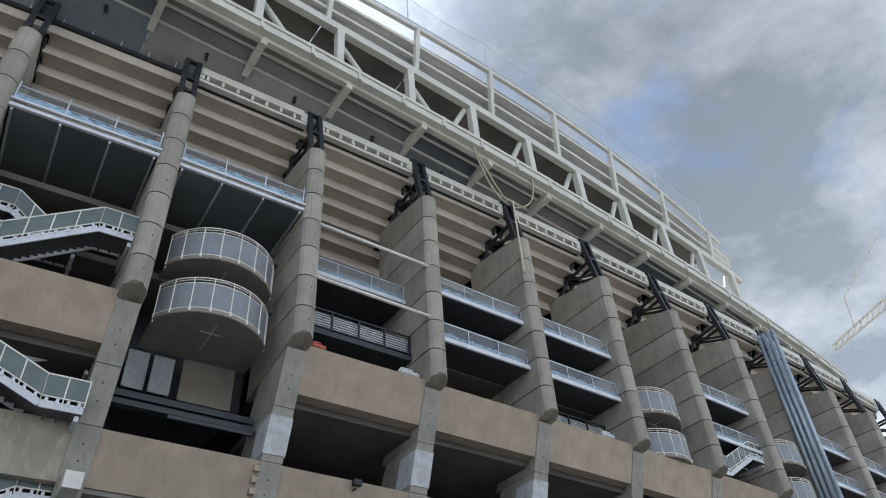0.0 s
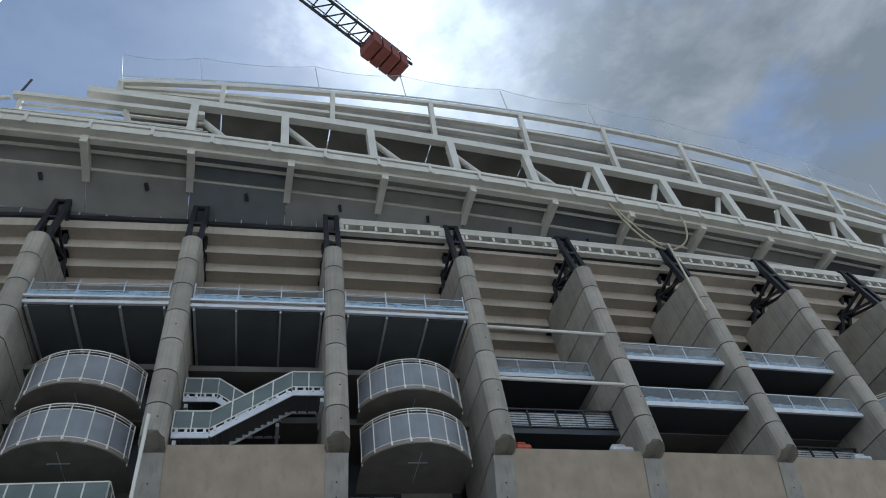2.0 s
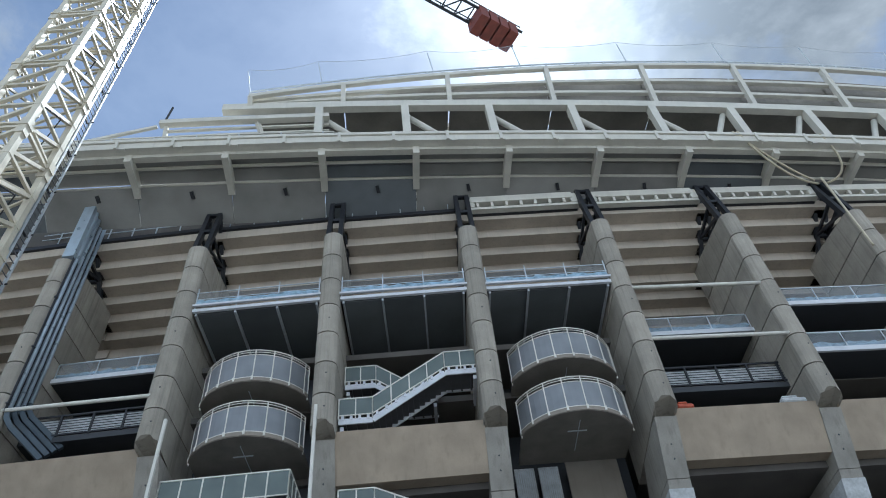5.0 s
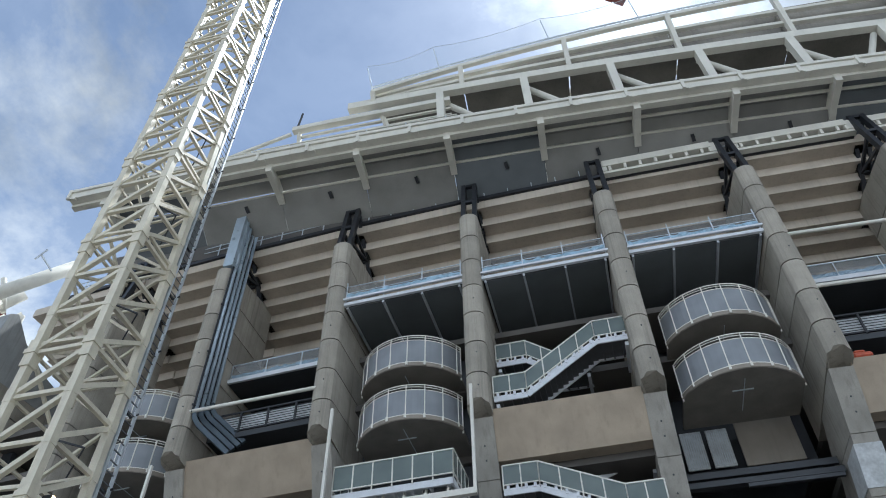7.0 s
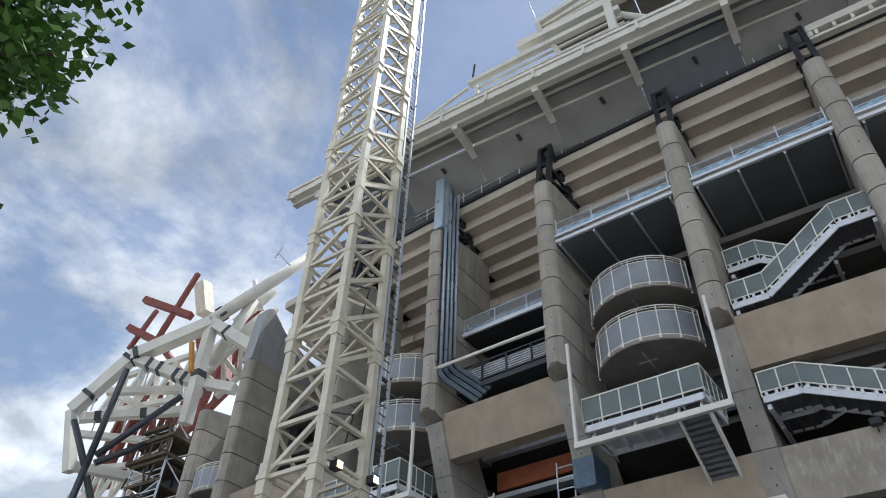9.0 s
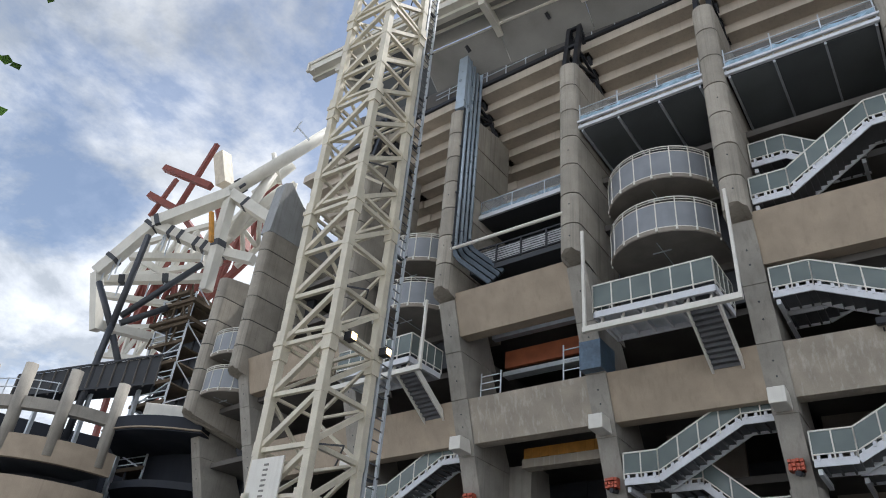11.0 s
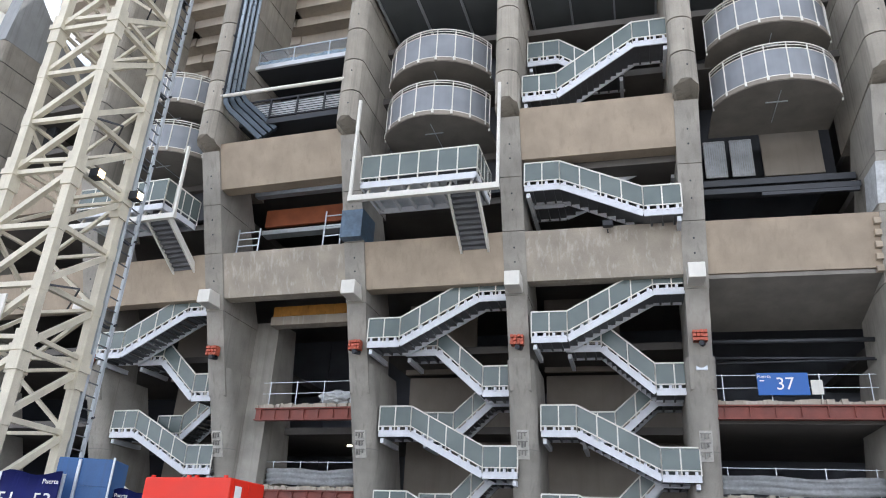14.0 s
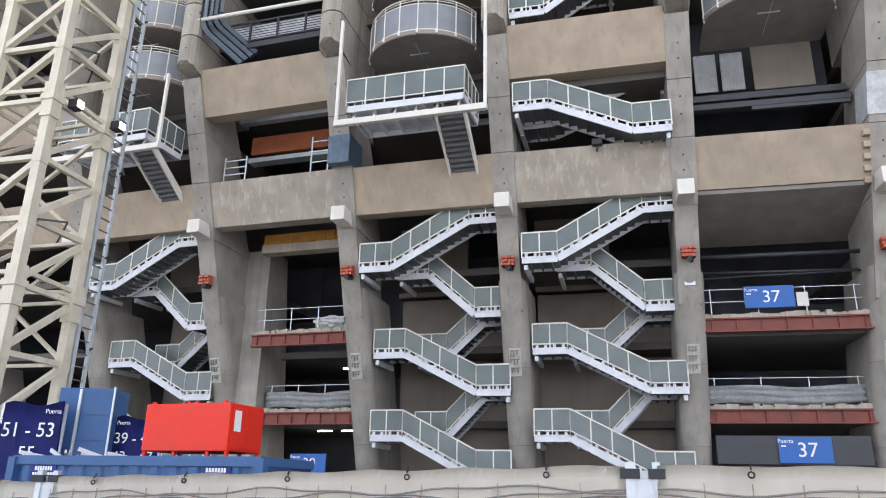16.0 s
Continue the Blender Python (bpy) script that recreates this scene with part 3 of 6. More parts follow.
def flight(name_m, xl, xr, zl, zr, d, width=1.35, land=1.55, rail_back=False, ends=(True, True)):
    """One stair flight with a landing at each end: left landing at zl, right landing at zr."""
    ob = thing("stair_flight", name_m, "pale steel stair flight with frosted glass balustrade", "stair", "escape stairs")
    a, b = xl + land, xr - land
    pts = [(xl, zl), (a, zl), (b, zr), (xr, zr)]
    # stringers
    for dd in (d, d + width):
        bm = bmesh.new()
        for (x0, z0), (x1, z1) in zip(pts, pts[1:]):
            bar(bm, (x0, dd, z0 - 0.02), (x1, dd, z1 - 0.02), 0.07, 0.30)
        part("stringer", bm, STRING, ob)
    bm = bmesh.new()
    n = max(4, round(abs(zl - zr) / 0.175))
    for i in range(n):
        x0, x1 = a + (b - a) * i / n, a + (b - a) * (i + 1) / n
        z = zl + (zr - zl) * (i + 0.5) / n
        box(bm, min(x0, x1), max(x0, x1), d + 0.04, d + width - 0.04, z - 0.03, z + 0.03)
        box(bm, x0 - 0.01, x0 + 0.01, d + 0.04, d + width - 0.04, z - 0.1, z + 0.1)
    part("treads", bm, TREADM, ob)["kind"] = "stuff"
    for x0, x1, z in ((xl, a, zl), (b, xr, zr)):
        bm = bmesh.new()
        box(bm, x0, x1, d + 0.04, d + width - 0.04, z - 0.06, z)
        for i in range(3):
            x = x0 + (x1 - x0) * (0.2 + 0.3 * i)
            box(bm, x - 0.04, x + 0.04, d + 0.05, d + width - 0.05, z - 0.18, z - 0.06)
        part("landing", bm, TREADM, ob)
        bm = bmesh.new()
        xb = x0 + 0.15 if x0 == xl else x1 - 0.15
        bar(bm, (xb, d + 0.1, z - 0.32), (xb, d + width + 0.9, z - 0.32), 0.16, 0.22)
        part("bracket_beam", bm, STRING, ob)
    # brackets between stringer and glass
    bm = bmesh.new()
    for (x0, z0), (x1, z1) in zip(pts, pts[1:]):
        m = max(2, round(abs(x1 - x0) / 0.42))
        for i in range(m):
            x, z = x0 + (x1 - x0) * (i + 0.5) / m, z0 + (z1 - z0) * (i + 0.5) / m
            box(bm, x - 0.06, x + 0.06, d - 0.06, d + 0.02, z + 0.05, z + 0.26)
    part("bracket_strip", bm, STRING, ob)["kind"] = "stuff"
    bmf, bmg = bmesh.new(), bmesh.new()
    for (x0, z0), (x1, z1) in zip(pts, pts[1:]):
        railing(bmf, bmg, (x0, d - 0.04, z0 + 0.2), (x1, d - 0.04, z1 + 0.2), 1.02, 0.9)
    part("balustrade_frame", bmf, WHITE, ob)
    panes(bmg, GLASS, ob)
    return ob


def lower_stairs(k):
    xl, xr = 0.75, BAY - 0.4
    m = at(col_s(k))
    flight(m, xl, xr, 3.86, 2.1, 5.98)
    flight(m, xl + 1.6, xr, 3.95, 5.8, 7.7)
    flight(m, xl, xr, 7.63, 5.83, 5.95)
    flight(m, xl + 1.6, xr, 7.65, 9.3, 7.5)
    flight(m, xl + 1.2, xr, 11.3, 9.32, 5.55)
    flight(m, 0.62, xr + 0.1, 11.27, 13.25, 3.9)
    flight(m, xl, xr, 0.25, 2.1, 7.7)


for k in (-1, 1, 2):
    lower_stairs(k)

mt = at(col_s(2))
flight(mt, 0.62, BAY - 0.5, 17.55, 15.95, 1.75)
flight(mt, 0.62, BAY - 0.5, 17.5, 18.9, 3.4)
flight(mt, 0.62, BAY - 0.5, 21.75, 24.1, 0.95)
flight(mt, 0.62, 5.2, 25.0, 23.9, 2.6)


# ---- round balconies ----
def balcony(k, z, big=True):
    ob = thing("round_balcony", at(col_s(k) - (1.2 if k == -3 else 0)), "bowed concrete balcony with grey glazed balustrade", "balcony", "round balconies")
    cx, r, cy = BAY * 0.5 + 0.05, 2.85, 3.35
    half = 66
    arc = [(cx + r * math.sin(radians(a)), cy - r * math.cos(radians(a))) for a in range(-half, half + 1, 6)]
    bm = bmesh.new()
    plate(bm, [(arc[0][0], 4.6)] + arc + [(arc[-1][0], 4.6)], z, z + 0.2)
    part("slab", bm, BALC, ob)
    bm = bmesh.new()
    sweep(bm, [(*a, z + 0.13) for a in arc], 0.08, 4, 0.2)
    part("edge_band", bm, WALLB, ob)
    bmf, bmg = bmesh.new(), bmesh.new()
    for i, (a, b) in enumerate(zip(arc, arc[1:])):
        if i % 3 == 0:
            ends = arc[i:i + 4]
            lo = [bmg.verts.new((x, y, z + 0.28)) for x, y in ends]
            hi = [bmg.verts.new((x, y, z + 1.62)) for x, y in ends]
            for j in range(len(ends) - 1):
                bmg.faces.new((lo[j], lo[j + 1], hi[j + 1], hi[j]))
            bar(bmf, (*a, z + 0.08), (*a, z + 1.95), 0.05)
            bar(bmf, (a[0], a[1] - 0.03, z + 0.08), (a[0], a[1] - 0.03, z + 0.3), 0.1)
    for h, w in ((1.93, 0.05), (1.8, 0.035), (1.64, 0.04), (0.27, 0.04)):
        sweep(bmf, [(*a, z + h) for a in arc], w, 4)
    for a in (arc[0], arc[-1]):
        bar(bmf, (*a, z - 0.1), (*a, z + 1.95), 0.06)
    part("balustrade_frame", bmf, WHITE, ob)
    panes(bmg, GLASSB, ob, "balustrade_panel")
    bm = bmesh.new()
    bar(bm, (cx - 0.5, 2.0, z - 0.03), (cx + 0.4, 2.0, z - 0.03), 0.05)
    bar(bm, (cx, 1.2, z - 0.015), (cx, 3.6, z - 0.015), 0.03)
    part("soffit_light", bm, GALV, ob)
    return ob


for k in (-3, -1, 1, 3, 7, 9):
    balcony(k, 19.3 if k == -3 else 21.1)
    balcony(k, 22.1 if k == -3 else 24.15)
    bm = bmesh.new()
    box(bm, 0.6, BAY - 0.6, *((6.6, 6.9) if k == 3 else (4.6, 4.9)), 19.0, 28.8)
    solo("wall_balcony", bm, DGREY, at(col_s(k)), "dark wall behind the round balconies", "wall", "balcony walls", "structure")


# ---- high canopies ----
def film(ob, d, z, h, seed):
    """A crumpled strip of protective film behind a parapet."""
    bm = bmesh.new()
    rr = random.Random(seed)
    n = 26
    rows = []
    for i in range(n + 1):
        x = 0.6 + (BAY - 1.2) * i / n
        rows.append([bm.verts.new((x, d + rr.uniform(-0.06, 0.06), z + h * f + rr.uniform(-0.05, 0.05))) for f in (0.0, 0.35, 0.7, 1.0)])
    for a, b in zip(rows, rows[1:]):
        for j in range(3):
            bm.faces.new((a[j], b[j], b[j + 1], a[j + 1]))
    part("film", bm, TARP, ob, "crumpled blue protective film")


def canopy(k):
    ob = thing("gallery_canopy", at(col_s(k)), "grey soffit gallery with film-wrapped glass parapet", "canopy", "gallery canopies")
    bm = bmesh.new()
    box(bm, 0.56, BAY - 0.56, 0.5, 5.6, 29.05, 29.25)
    part("deck", bm, DGREY, ob)
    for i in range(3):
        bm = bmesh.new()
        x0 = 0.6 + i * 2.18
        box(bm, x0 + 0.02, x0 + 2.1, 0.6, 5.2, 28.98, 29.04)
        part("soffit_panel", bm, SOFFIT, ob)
    bm = bmesh.new()
    for x in (0.7, 2.74, 4.92, BAY - 0.7):
        box(bm, x - 0.05, x + 0.05, 0.5, 5.4, 28.82, 29.0)
    panes(bm, GALV, ob, "soffit_rib")
    bm = bmesh.new()
    box(bm, 0.45, BAY - 0.45, 0.36, 0.52, 29.0, 29.2)
    bar(bm, (0.45, 0.34, 29.42), (BAY - 0.45, 0.34, 29.42), 0.12)
    part("edge_channel", bm, STRING, ob)
    film(ob, 0.42, 29.45, 0.42, k)
    bmf, bmg = bmesh.new(), bmesh.new()
    for i in range(4):
        x = 0.6 + (BAY - 1.2) * i / 3
        bar(bmf, (x, 0.45, 29.2), (x, 0.45, 30.75), 0.06)
    bar(bmf, (0.5, 0.45, 30.45), (BAY - 0.5, 0.45, 30.45), 0.045)
    bar(bmf, (0.5, 0.45, 29.95), (BAY - 0.5, 0.45, 29.95), 0.04)
    va = [bmg.verts.new((x, 0.47, z)) for x, z in ((0.55, 29.6), (BAY - 0.55, 29.6), (BAY - 0.55, 30.4), (0.55, 30.4))]
    bmg.faces.new(va)
    part("parapet_rail", bmf, GALV, ob)
    part("parapet_glass", bmg, NET, ob)


for k in (1, 2, 3):
    canopy(k)


# ---- open galleries with rails in the other bays ----
def gallery(k, z, mat=BLACKS, d=2.6, screens=True):
    ob = thing("gallery_railing", at(col_s(k)), "dark steel gallery railing with wire infill", "railing", "gallery railings")
    bm = bmesh.new()
    box(bm, 0.54, BAY - 0.54, d, d + 3.0, z - 0.3, z)
    part("gallery_floor", bm, DGREY, ob)
    bm = bmesh.new()
    for i in range(5):
        x = 0.7 + (BAY - 1.4) * i / 4
        bar(bm, (x, d, z), (x, d, z + 1.25), 0.09)
    for h in (0.1, 1.2):
        bar(bm, (0.55, d, z + h), (BAY - 0.55, d, z + h), 0.08)
    for i in range(6):
        bar(bm, (0.55, d, z + 0.25 + 0.15 * i), (BAY - 0.55, d, z + 0.25 + 0.15 * i), 0.025)
    panes(bm, mat, ob, "rail_bar")
    if screens:
        bm = bmesh.new()
        box(bm, 0.6, BAY - 0.6, d + 0.2, d + 0.25, z + 0.25, z + 1.12)
        part("screen", bm, PLAST, ob, "pale translucent screen behind the railing")


def glass_gallery(k, z, d=1.2):
    ob = thing("glass_gallery", at(col_s(k)), "slim gallery deck with film-wrapped glass parapet", "gallery", "glass galleries")
    bm = bmesh.new()
    box(bm, 0.54, BAY - 0.54, d, 5.6, z - 0.18, z)
    part("deck", bm, DGREY, ob)
    bm = bmesh.new()
    box(bm, 0.5, BAY - 0.5, d - 0.14, d, z - 0.2, z + 0.05)
    part("edge_channel", bm, STRING, ob)
    bmf, bmg = bmesh.new(), bmesh.new()
    railing(bmf, bmg, (0.6, d, z + 0.05), (BAY - 0.6, d, z + 0.05), 1.05, 2.1, 0.05)
    part("parapet_frame", bmf, GALV, ob)
    panes(bmg, NET, ob, "parapet_pane")
    film(ob, d + 0.12, z + 0.12, 0.42, k + int(z))


def cross_pipe(k, z, d=0.25):
    bm = bmesh.new()
    bar(bm, (-0.2, d, z + 0.1), (BAY + 0.2, d, z), 0.2, sides=10)
    solo("cross_tube", bm, WHITE, at(col_s(k)), "white steel tube spanning between two fins", "tube", "cross tubes")


gallery(4, 23.2, d=2.0)
gallery(0, 23.2, d=2.0)
for k, zs in ((5, (27.5, 24.3)), (6, (27.5, 24.3)), (4, (27.2,)), (8, (27.5, 24.3)), (10, (27.5, 24.3)), (0, (27.2,)), (11, (27.5, 24.3))):
    for z in zs:
        glass_gallery(k, z, 2.6 if k in (0, 4) else 1.0)
cross_pipe(4, 28.35)
cross_pipe(4, 24.8)
cross_pipe(0, 23.6)
gallery(6, 21.9)
for k in (8,):
    flight(at(col_s(k)), 0.6, BAY - 0.5, 21.6, 23.6, 1.0)
# ---- roof ring under construction ----
RR, RX, RY = 505.0, -14.0, 24.65
RING_Z = 40.0


def ring(x, out=0.0, z=0.0):
    """A point on the roof ring above x; out: metres outwards."""
    th = math.asin((x - RX) / RR)
    r = RR + out
    return Vector((RX + r * math.sin(th), RY + RR - r * math.cos(th), z))


def top_z(x):
    return 51.35 - (x - 33) ** 2 / (380 if x < 33 else 210)


roof = thing("roof_ring", pose(0, 0, 0), "unfinished white steel roof ring with open truss and gutter", "roof", kind="structure")
RXS = [-27.6 + 5.73 * i for i in range(19)]
step = 3.3
xs = [-30.0 + step * i for i in range(33)]
bm = bmesh.new()
sweep(bm, [ring(x, 0.0, 40.0) for x in xs], 0.5, 4, 0.55)
part("gutter", bm, ROOFW, roof, "long pale steel gutter edge")
bm = bmesh.new()
sweep(bm, [ring(x, 0.18, 40.42) for x in xs], 0.35, 4, 0.25)
part("gutter_lip", bm, ROOFW, roof)
bm = bmesh.new()
sweep(bm, [ring(x, -0.45, 39.6) for x in xs], 0.4, 4, 0.28)
part("gutter_base", bm, ROOFW, roof)
bm = bmesh.new()
for x in xs:
    bar(bm, ring(x, 0.28, 39.65), ring(x, 0.28, 40.55), 0.18, 0.2)
    bar(bm, ring(x + 0.4, 0.2, 39.6), ring(x + 0.4, 0.2, 39.8), 0.3, 0.2)
panes(bm, ROOFW, roof, "gutter_bracket")
# soffit behind the gutter
for i, (a, b) in enumerate(zip(RXS, RXS[1:])):
    bm = bmesh.new()
    for lo, hi, z0, z1 in ((-0.7, -1.5, 39.75, 39.75), (-1.55, -2.3, 39.75, 39.55), (-2.3, -4.4, 39.3, 37.95)):
        p = [ring(a + 0.02, lo, z0), ring(b - 0.02, lo, z0), ring(b - 0.02, hi, z1), ring(a + 0.02, hi, z1)]
        lower = [bm.verts.new(v) for v in p]
        upper = [bm.verts.new(v + Vector((0, 0, 0.15))) for v in p]
        bm.faces.new(lower)
        bm.faces.new(upper[::-1])
        for j in range(4):
            bm.faces.new((lower[j], upper[j], upper[(j + 1) % 4], lower[(j + 1) % 4]))
    part("soffit_panel", bm, ROOFS if i % 4 else SOFFIT, roof)
    # bracket arms under the ring
    bm = bmesh.new()
    web = [ring(a, -0.2, 39.75), ring(a, -0.25, 39.1), ring(a, -2.2, 39.0), ring(a, -2.85, 38.86), ring(a, -2.95, 39.0), ring(a, -2.4, 39.75)]
    half = (ring(a + 0.2, 0, 0) - ring(a, 0, 0))
    wa, wb = [bm.verts.new(v - half) for v in web], [bm.verts.new(v + half) for v in web]
    bm.faces.new(wa)
    bm.faces.new(wb[::-1])
    for j in range(len(web)):
        bm.faces.new((wa[j], wb[j], wb[(j + 1) % len(web)], wa[(j + 1) % len(web)]))
    bmesh.ops.recalc_face_normals(bm, faces=bm.faces[:])
    part("bracket_arm", bm, ROOFW, roof)
    bm = bmesh.new()
    for o, zp in ((-1.2, 39.6), (-2.35, 39.36)):
        bar(bm, ring(a, o, zp), ring(b, o, zp), 0.14, 0.16)
    part("purlin", bm, ROOFW, roof)
    # black bar drawn in place of a dark slot in the sloped panel
    bm = bmesh.new()
    m = (a + b) / 2
    bar(bm, ring(m + 0.4, -2.62, 39.05), ring(m + 0.5, -3.0, 38.8), 0.2, 0.12)
    part("soffit_box", bm, BLACKS, roof)
bm = bmesh.new()
for a, b in zip(xs, xs[1:]):
    q = [ring(a, -5.4, 37.9), ring(b, -5.4, 37.9), ring(b, -5.4, 39.9), ring(a, -5.4, 39.9)]
    w = [ring(a, -6.0, 37.9), ring(b, -6.0, 37.9), ring(b, -6.0, 39.9), ring(a, -6.0, 39.9)]
    va, vb = [bm.verts.new(v) for v in q], [bm.verts.new(v) for v in w]
    bm.faces.new(va)
    bm.faces.new(vb[::-1])
    for j in range(4):
        bm.faces.new((va[j], vb[j], vb[(j + 1) % 4], va[(j + 1) % 4]))
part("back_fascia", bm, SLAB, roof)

# middle and top chords with posts, diagonals and purlins
X0, X1 = -9.9, 56.5
txs = [-9.8] + [-3.6 + 7.28 * i for i in range(9)]
MO, TO = -0.9, -0.4


def chord(name, lo, hi, zf, out, w, h, n=24, mat=ROOFW):
    bm = bmesh.new()
    line = [lo + (hi - lo) * i / n for i in range(n + 1)]
    sweep(bm, [ring(x, out, zf(x)) for x in line], w, 4, h)
    part(name, bm, mat, roof)


chord("middle_chord", -11.6, X1 + 3, lambda x: 45.75, MO, 0.5, 0.7)
chord("middle_chord", -10.8, X1 + 3, lambda x: 46.45, MO - 0.2, 0.3, 0.22)
chord("top_chord", X0, X1, top_z, TO, 0.3, 0.35)
for f in (0.3, 0.62):
    chord("roof_purlin", X0, X1 + 2, lambda x, f=f: 46.4 + (top_z(x) - 46.4) * f, MO + (TO - MO) * f - 0.2, 0.28, 0.32)
for f, dep in ((0.35, -4.5), (0.8, -4.0)):
    chord("inner_purlin", X0 - 4, X1, lambda x, f=f: 44.3 + (top_z(x) - 44.5) * f, dep, 0.4, 0.5)
chord("inner_chord", -18, X1, lambda x: 44.0, -5.5, 0.6, 0.8)
chord("inner_gutter", -26, X1 + 10, lambda x: 41.0, -6.0, 0.5, 0.9)
for i, x in enumerate(txs):
    bm = bmesh.new()
    bar(bm, ring(x, MO, 45.8), ring(x, TO, top_z(x)), 0.32, 0.42)
    part("rafter", bm, ROOFW, roof)
for i in range(12):
    bm = bmesh.new()
    xa = -5.2 + 5.7 * i
    bar(bm, ring(xa + 0.15, -0.9, 40.2), ring(xa + 0.05, MO, 45.5), 0.5, 0.55)
    part("truss_post", bm, ROOFW, roof)
    bm = bmesh.new()
    sgn = -1 if xa < 19 else 1
    if xa < 19:
        bar(bm, ring(xa, -1.3, 45.2), ring(xa + 4.6, -1.6, 40.4), 0.42, sides=10)
    if xa > 19:
        bar(bm, ring(xa - 0.4, -1.2, 45.2), ring(xa - 2.6, -1.4, 40.4), 0.42, sides=10)
    part("diagonal", bm, ROOFW, roof)
    bm = bmesh.new()
    bar(bm, ring(xa + 2.5, -5.5, 40.0), ring(xa + 2.2, -5.5, 44.2), 0.3)
    bar(bm, ring(xa + 2.5, -5.5, 40.0), ring(xa - 0.5, -5.5, 43.0), 0.25)
    part("inner_post", bm, ROOFW, roof)
bm = bmesh.new()
for a, b in zip(xs[8:-6], xs[9:-6]):
    q = [ring(a, -6.5, 40.0), ring(b, -6.5, 40.0), ring(b, -8.0, 46.8), ring(a, -8.0, 46.8)]
    va = [bm.verts.new(v) for v in q]
    vb = [bm.verts.new(v + Vector((0, 0.4, 0))) for v in q]
    bm.faces.new(va)
    bm.faces.new(vb[::-1])
    for j in range(4):
        bm.faces.new((va[j], vb[j], vb[(j + 1) % 4], va[(j + 1) % 4]))
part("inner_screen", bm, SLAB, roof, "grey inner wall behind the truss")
for i in range(len(txs) - 1):
    a, b = txs[i], txs[i + 1]
    bm = bmesh.new()
    m = (a + b) / 2
    q = [ring(a + 0.05, -1.7, 46.5), ring(m, -1.7, 46.5), ring(b - 0.05, -1.7, 46.5)]
    t = [ring(x, -1.3, top_z(x) - 0.25) for x in (a + 0.05, m, b - 0.05)]
    w = [ring(x, -8.5, 46.8) for x in (a + 0.05, m, b - 0.05)]
    rows = [[bm.verts.new(v) for v in line] for line in (w, q, t)]
    back = [[bm.verts.new(v + Vector((0, 0.25, 0.2))) for v in line] for line in (w, q, t)]
    for r2, flip in ((rows, False), (back, True)):
        for u, v in zip(r2, r2[1:]):
            for j in range(2):
                f = (u[j], u[j + 1], v[j + 1], v[j])
                bm.faces.new(f[::-1] if flip else f)
    part("roof_deck", bm, DECK, roof)
# low left end of the ring
for z, o, w in ((44.45, -1.0, 0.42), (43.95, -1.3, 0.16), (43.55, -1.5, 0.16), (43.15, -1.7, 0.16), (42.75, -1.9, 0.16), (42.35, -2.1, 0.2)):
    chord("end_purlin", -15.5 if w > 0.4 else -15.1, -4.5, lambda x, z=z: z + 0.02 * (x + 15), o, w, w, 6)
for xe in (-15.1, -9.2):
    bm = bmesh.new()
    bar(bm, ring(xe, -1.15, 44.4), ring(xe + (0.0 if xe < -12 else 1.2), -2.2, 40.8), 0.24, 0.3)
    part("end_post", bm, ROOFW, roof)
bm = bmesh.new()
bar(bm, ring(-15.6, -1.0, 44.1), ring(-20.6, -1.0, 42.4), 0.18, 0.22)
part("end_stay", bm, ROOFW, roof)
bm = bmesh.new()
bar(bm, ring(-15.2, -0.9, 44.5), ring(-14.9, -0.7, 46.0), 0.1)
part("end_pole", bm, DGREY, roof)
for hz in (41.2, 41.7):
    chord("edge_rail", -26.0, -4.0, lambda x, hz=hz: hz, -0.3, 0.07, 0.07, 8)
for i in range(9):
    bm = bmesh.new()
    bar(bm, ring(-25.5 + 2.6 * i, -0.3, 40.4), ring(-25.5 + 2.6 * i, -0.3, 41.75), 0.07)
    part("rail_post", bm, GALV, roof)

# roof edge rail and safety net
guard = thing("roof_guard_rail", pose(0, 0, 0), "thin steel guard rail along the roof top", "railing")
bm = bmesh.new()
n = 60
for i in range(n):
    a, b = X0 + (X1 - X0) * i / n, X0 + (X1 - X0) * (i + 1) / n
    for h in (0.35, 0.7):
        bar(bm, ring(a, TO, top_z(a) + h), ring(b, TO, top_z(b) + h), 0.09)
    bar(bm, ring(a, TO, top_z(a)), ring(a, TO, top_z(a) + 0.75), 0.09)
part("rail", bm, GALV, guard)
net = thing("safety_net", pose(0, 0, 0), "pale debris net hung on thin leaning poles", "net")
bm = bmesh.new()
pxs = [-9.8, -5.0, 2.8, 9.2, 17.4, 25.2, 32.4, 39.6, 47.0, 54.0]
for x in pxs:
    zt = top_z(x) if x > X0 else 43.5
    bar(bm, ring(x, TO, zt), ring(x - 0.4, TO + 0.5, zt + 2.6), 0.06)
panes(bm, GALV, net, "net_pole")
bm = bmesh.new()
prev = None
for a, b in zip(pxs, pxs[1:]):
    for i in range(6):
        f0, f1 = i / 6, (i + 1) / 6
        pts = []
        for f in (f0, f1):
            x = a + (b - a) * f
            zt = top_z(x) if x > X0 else 43.5
            sag = 0.6 * 4 * f * (1 - f)
            pts.append((ring(x, TO + 0.1, zt + 0.2), ring(x - 0.4, TO + 0.5, zt + 2.9 - sag)))
        vs = [bm.verts.new(v) for v in (pts[0][0], pts[1][0], pts[1][1], pts[0][1])]
        bm.faces.new(vs)
part("net_mesh", bm, NET, net)
bm = bmesh.new()
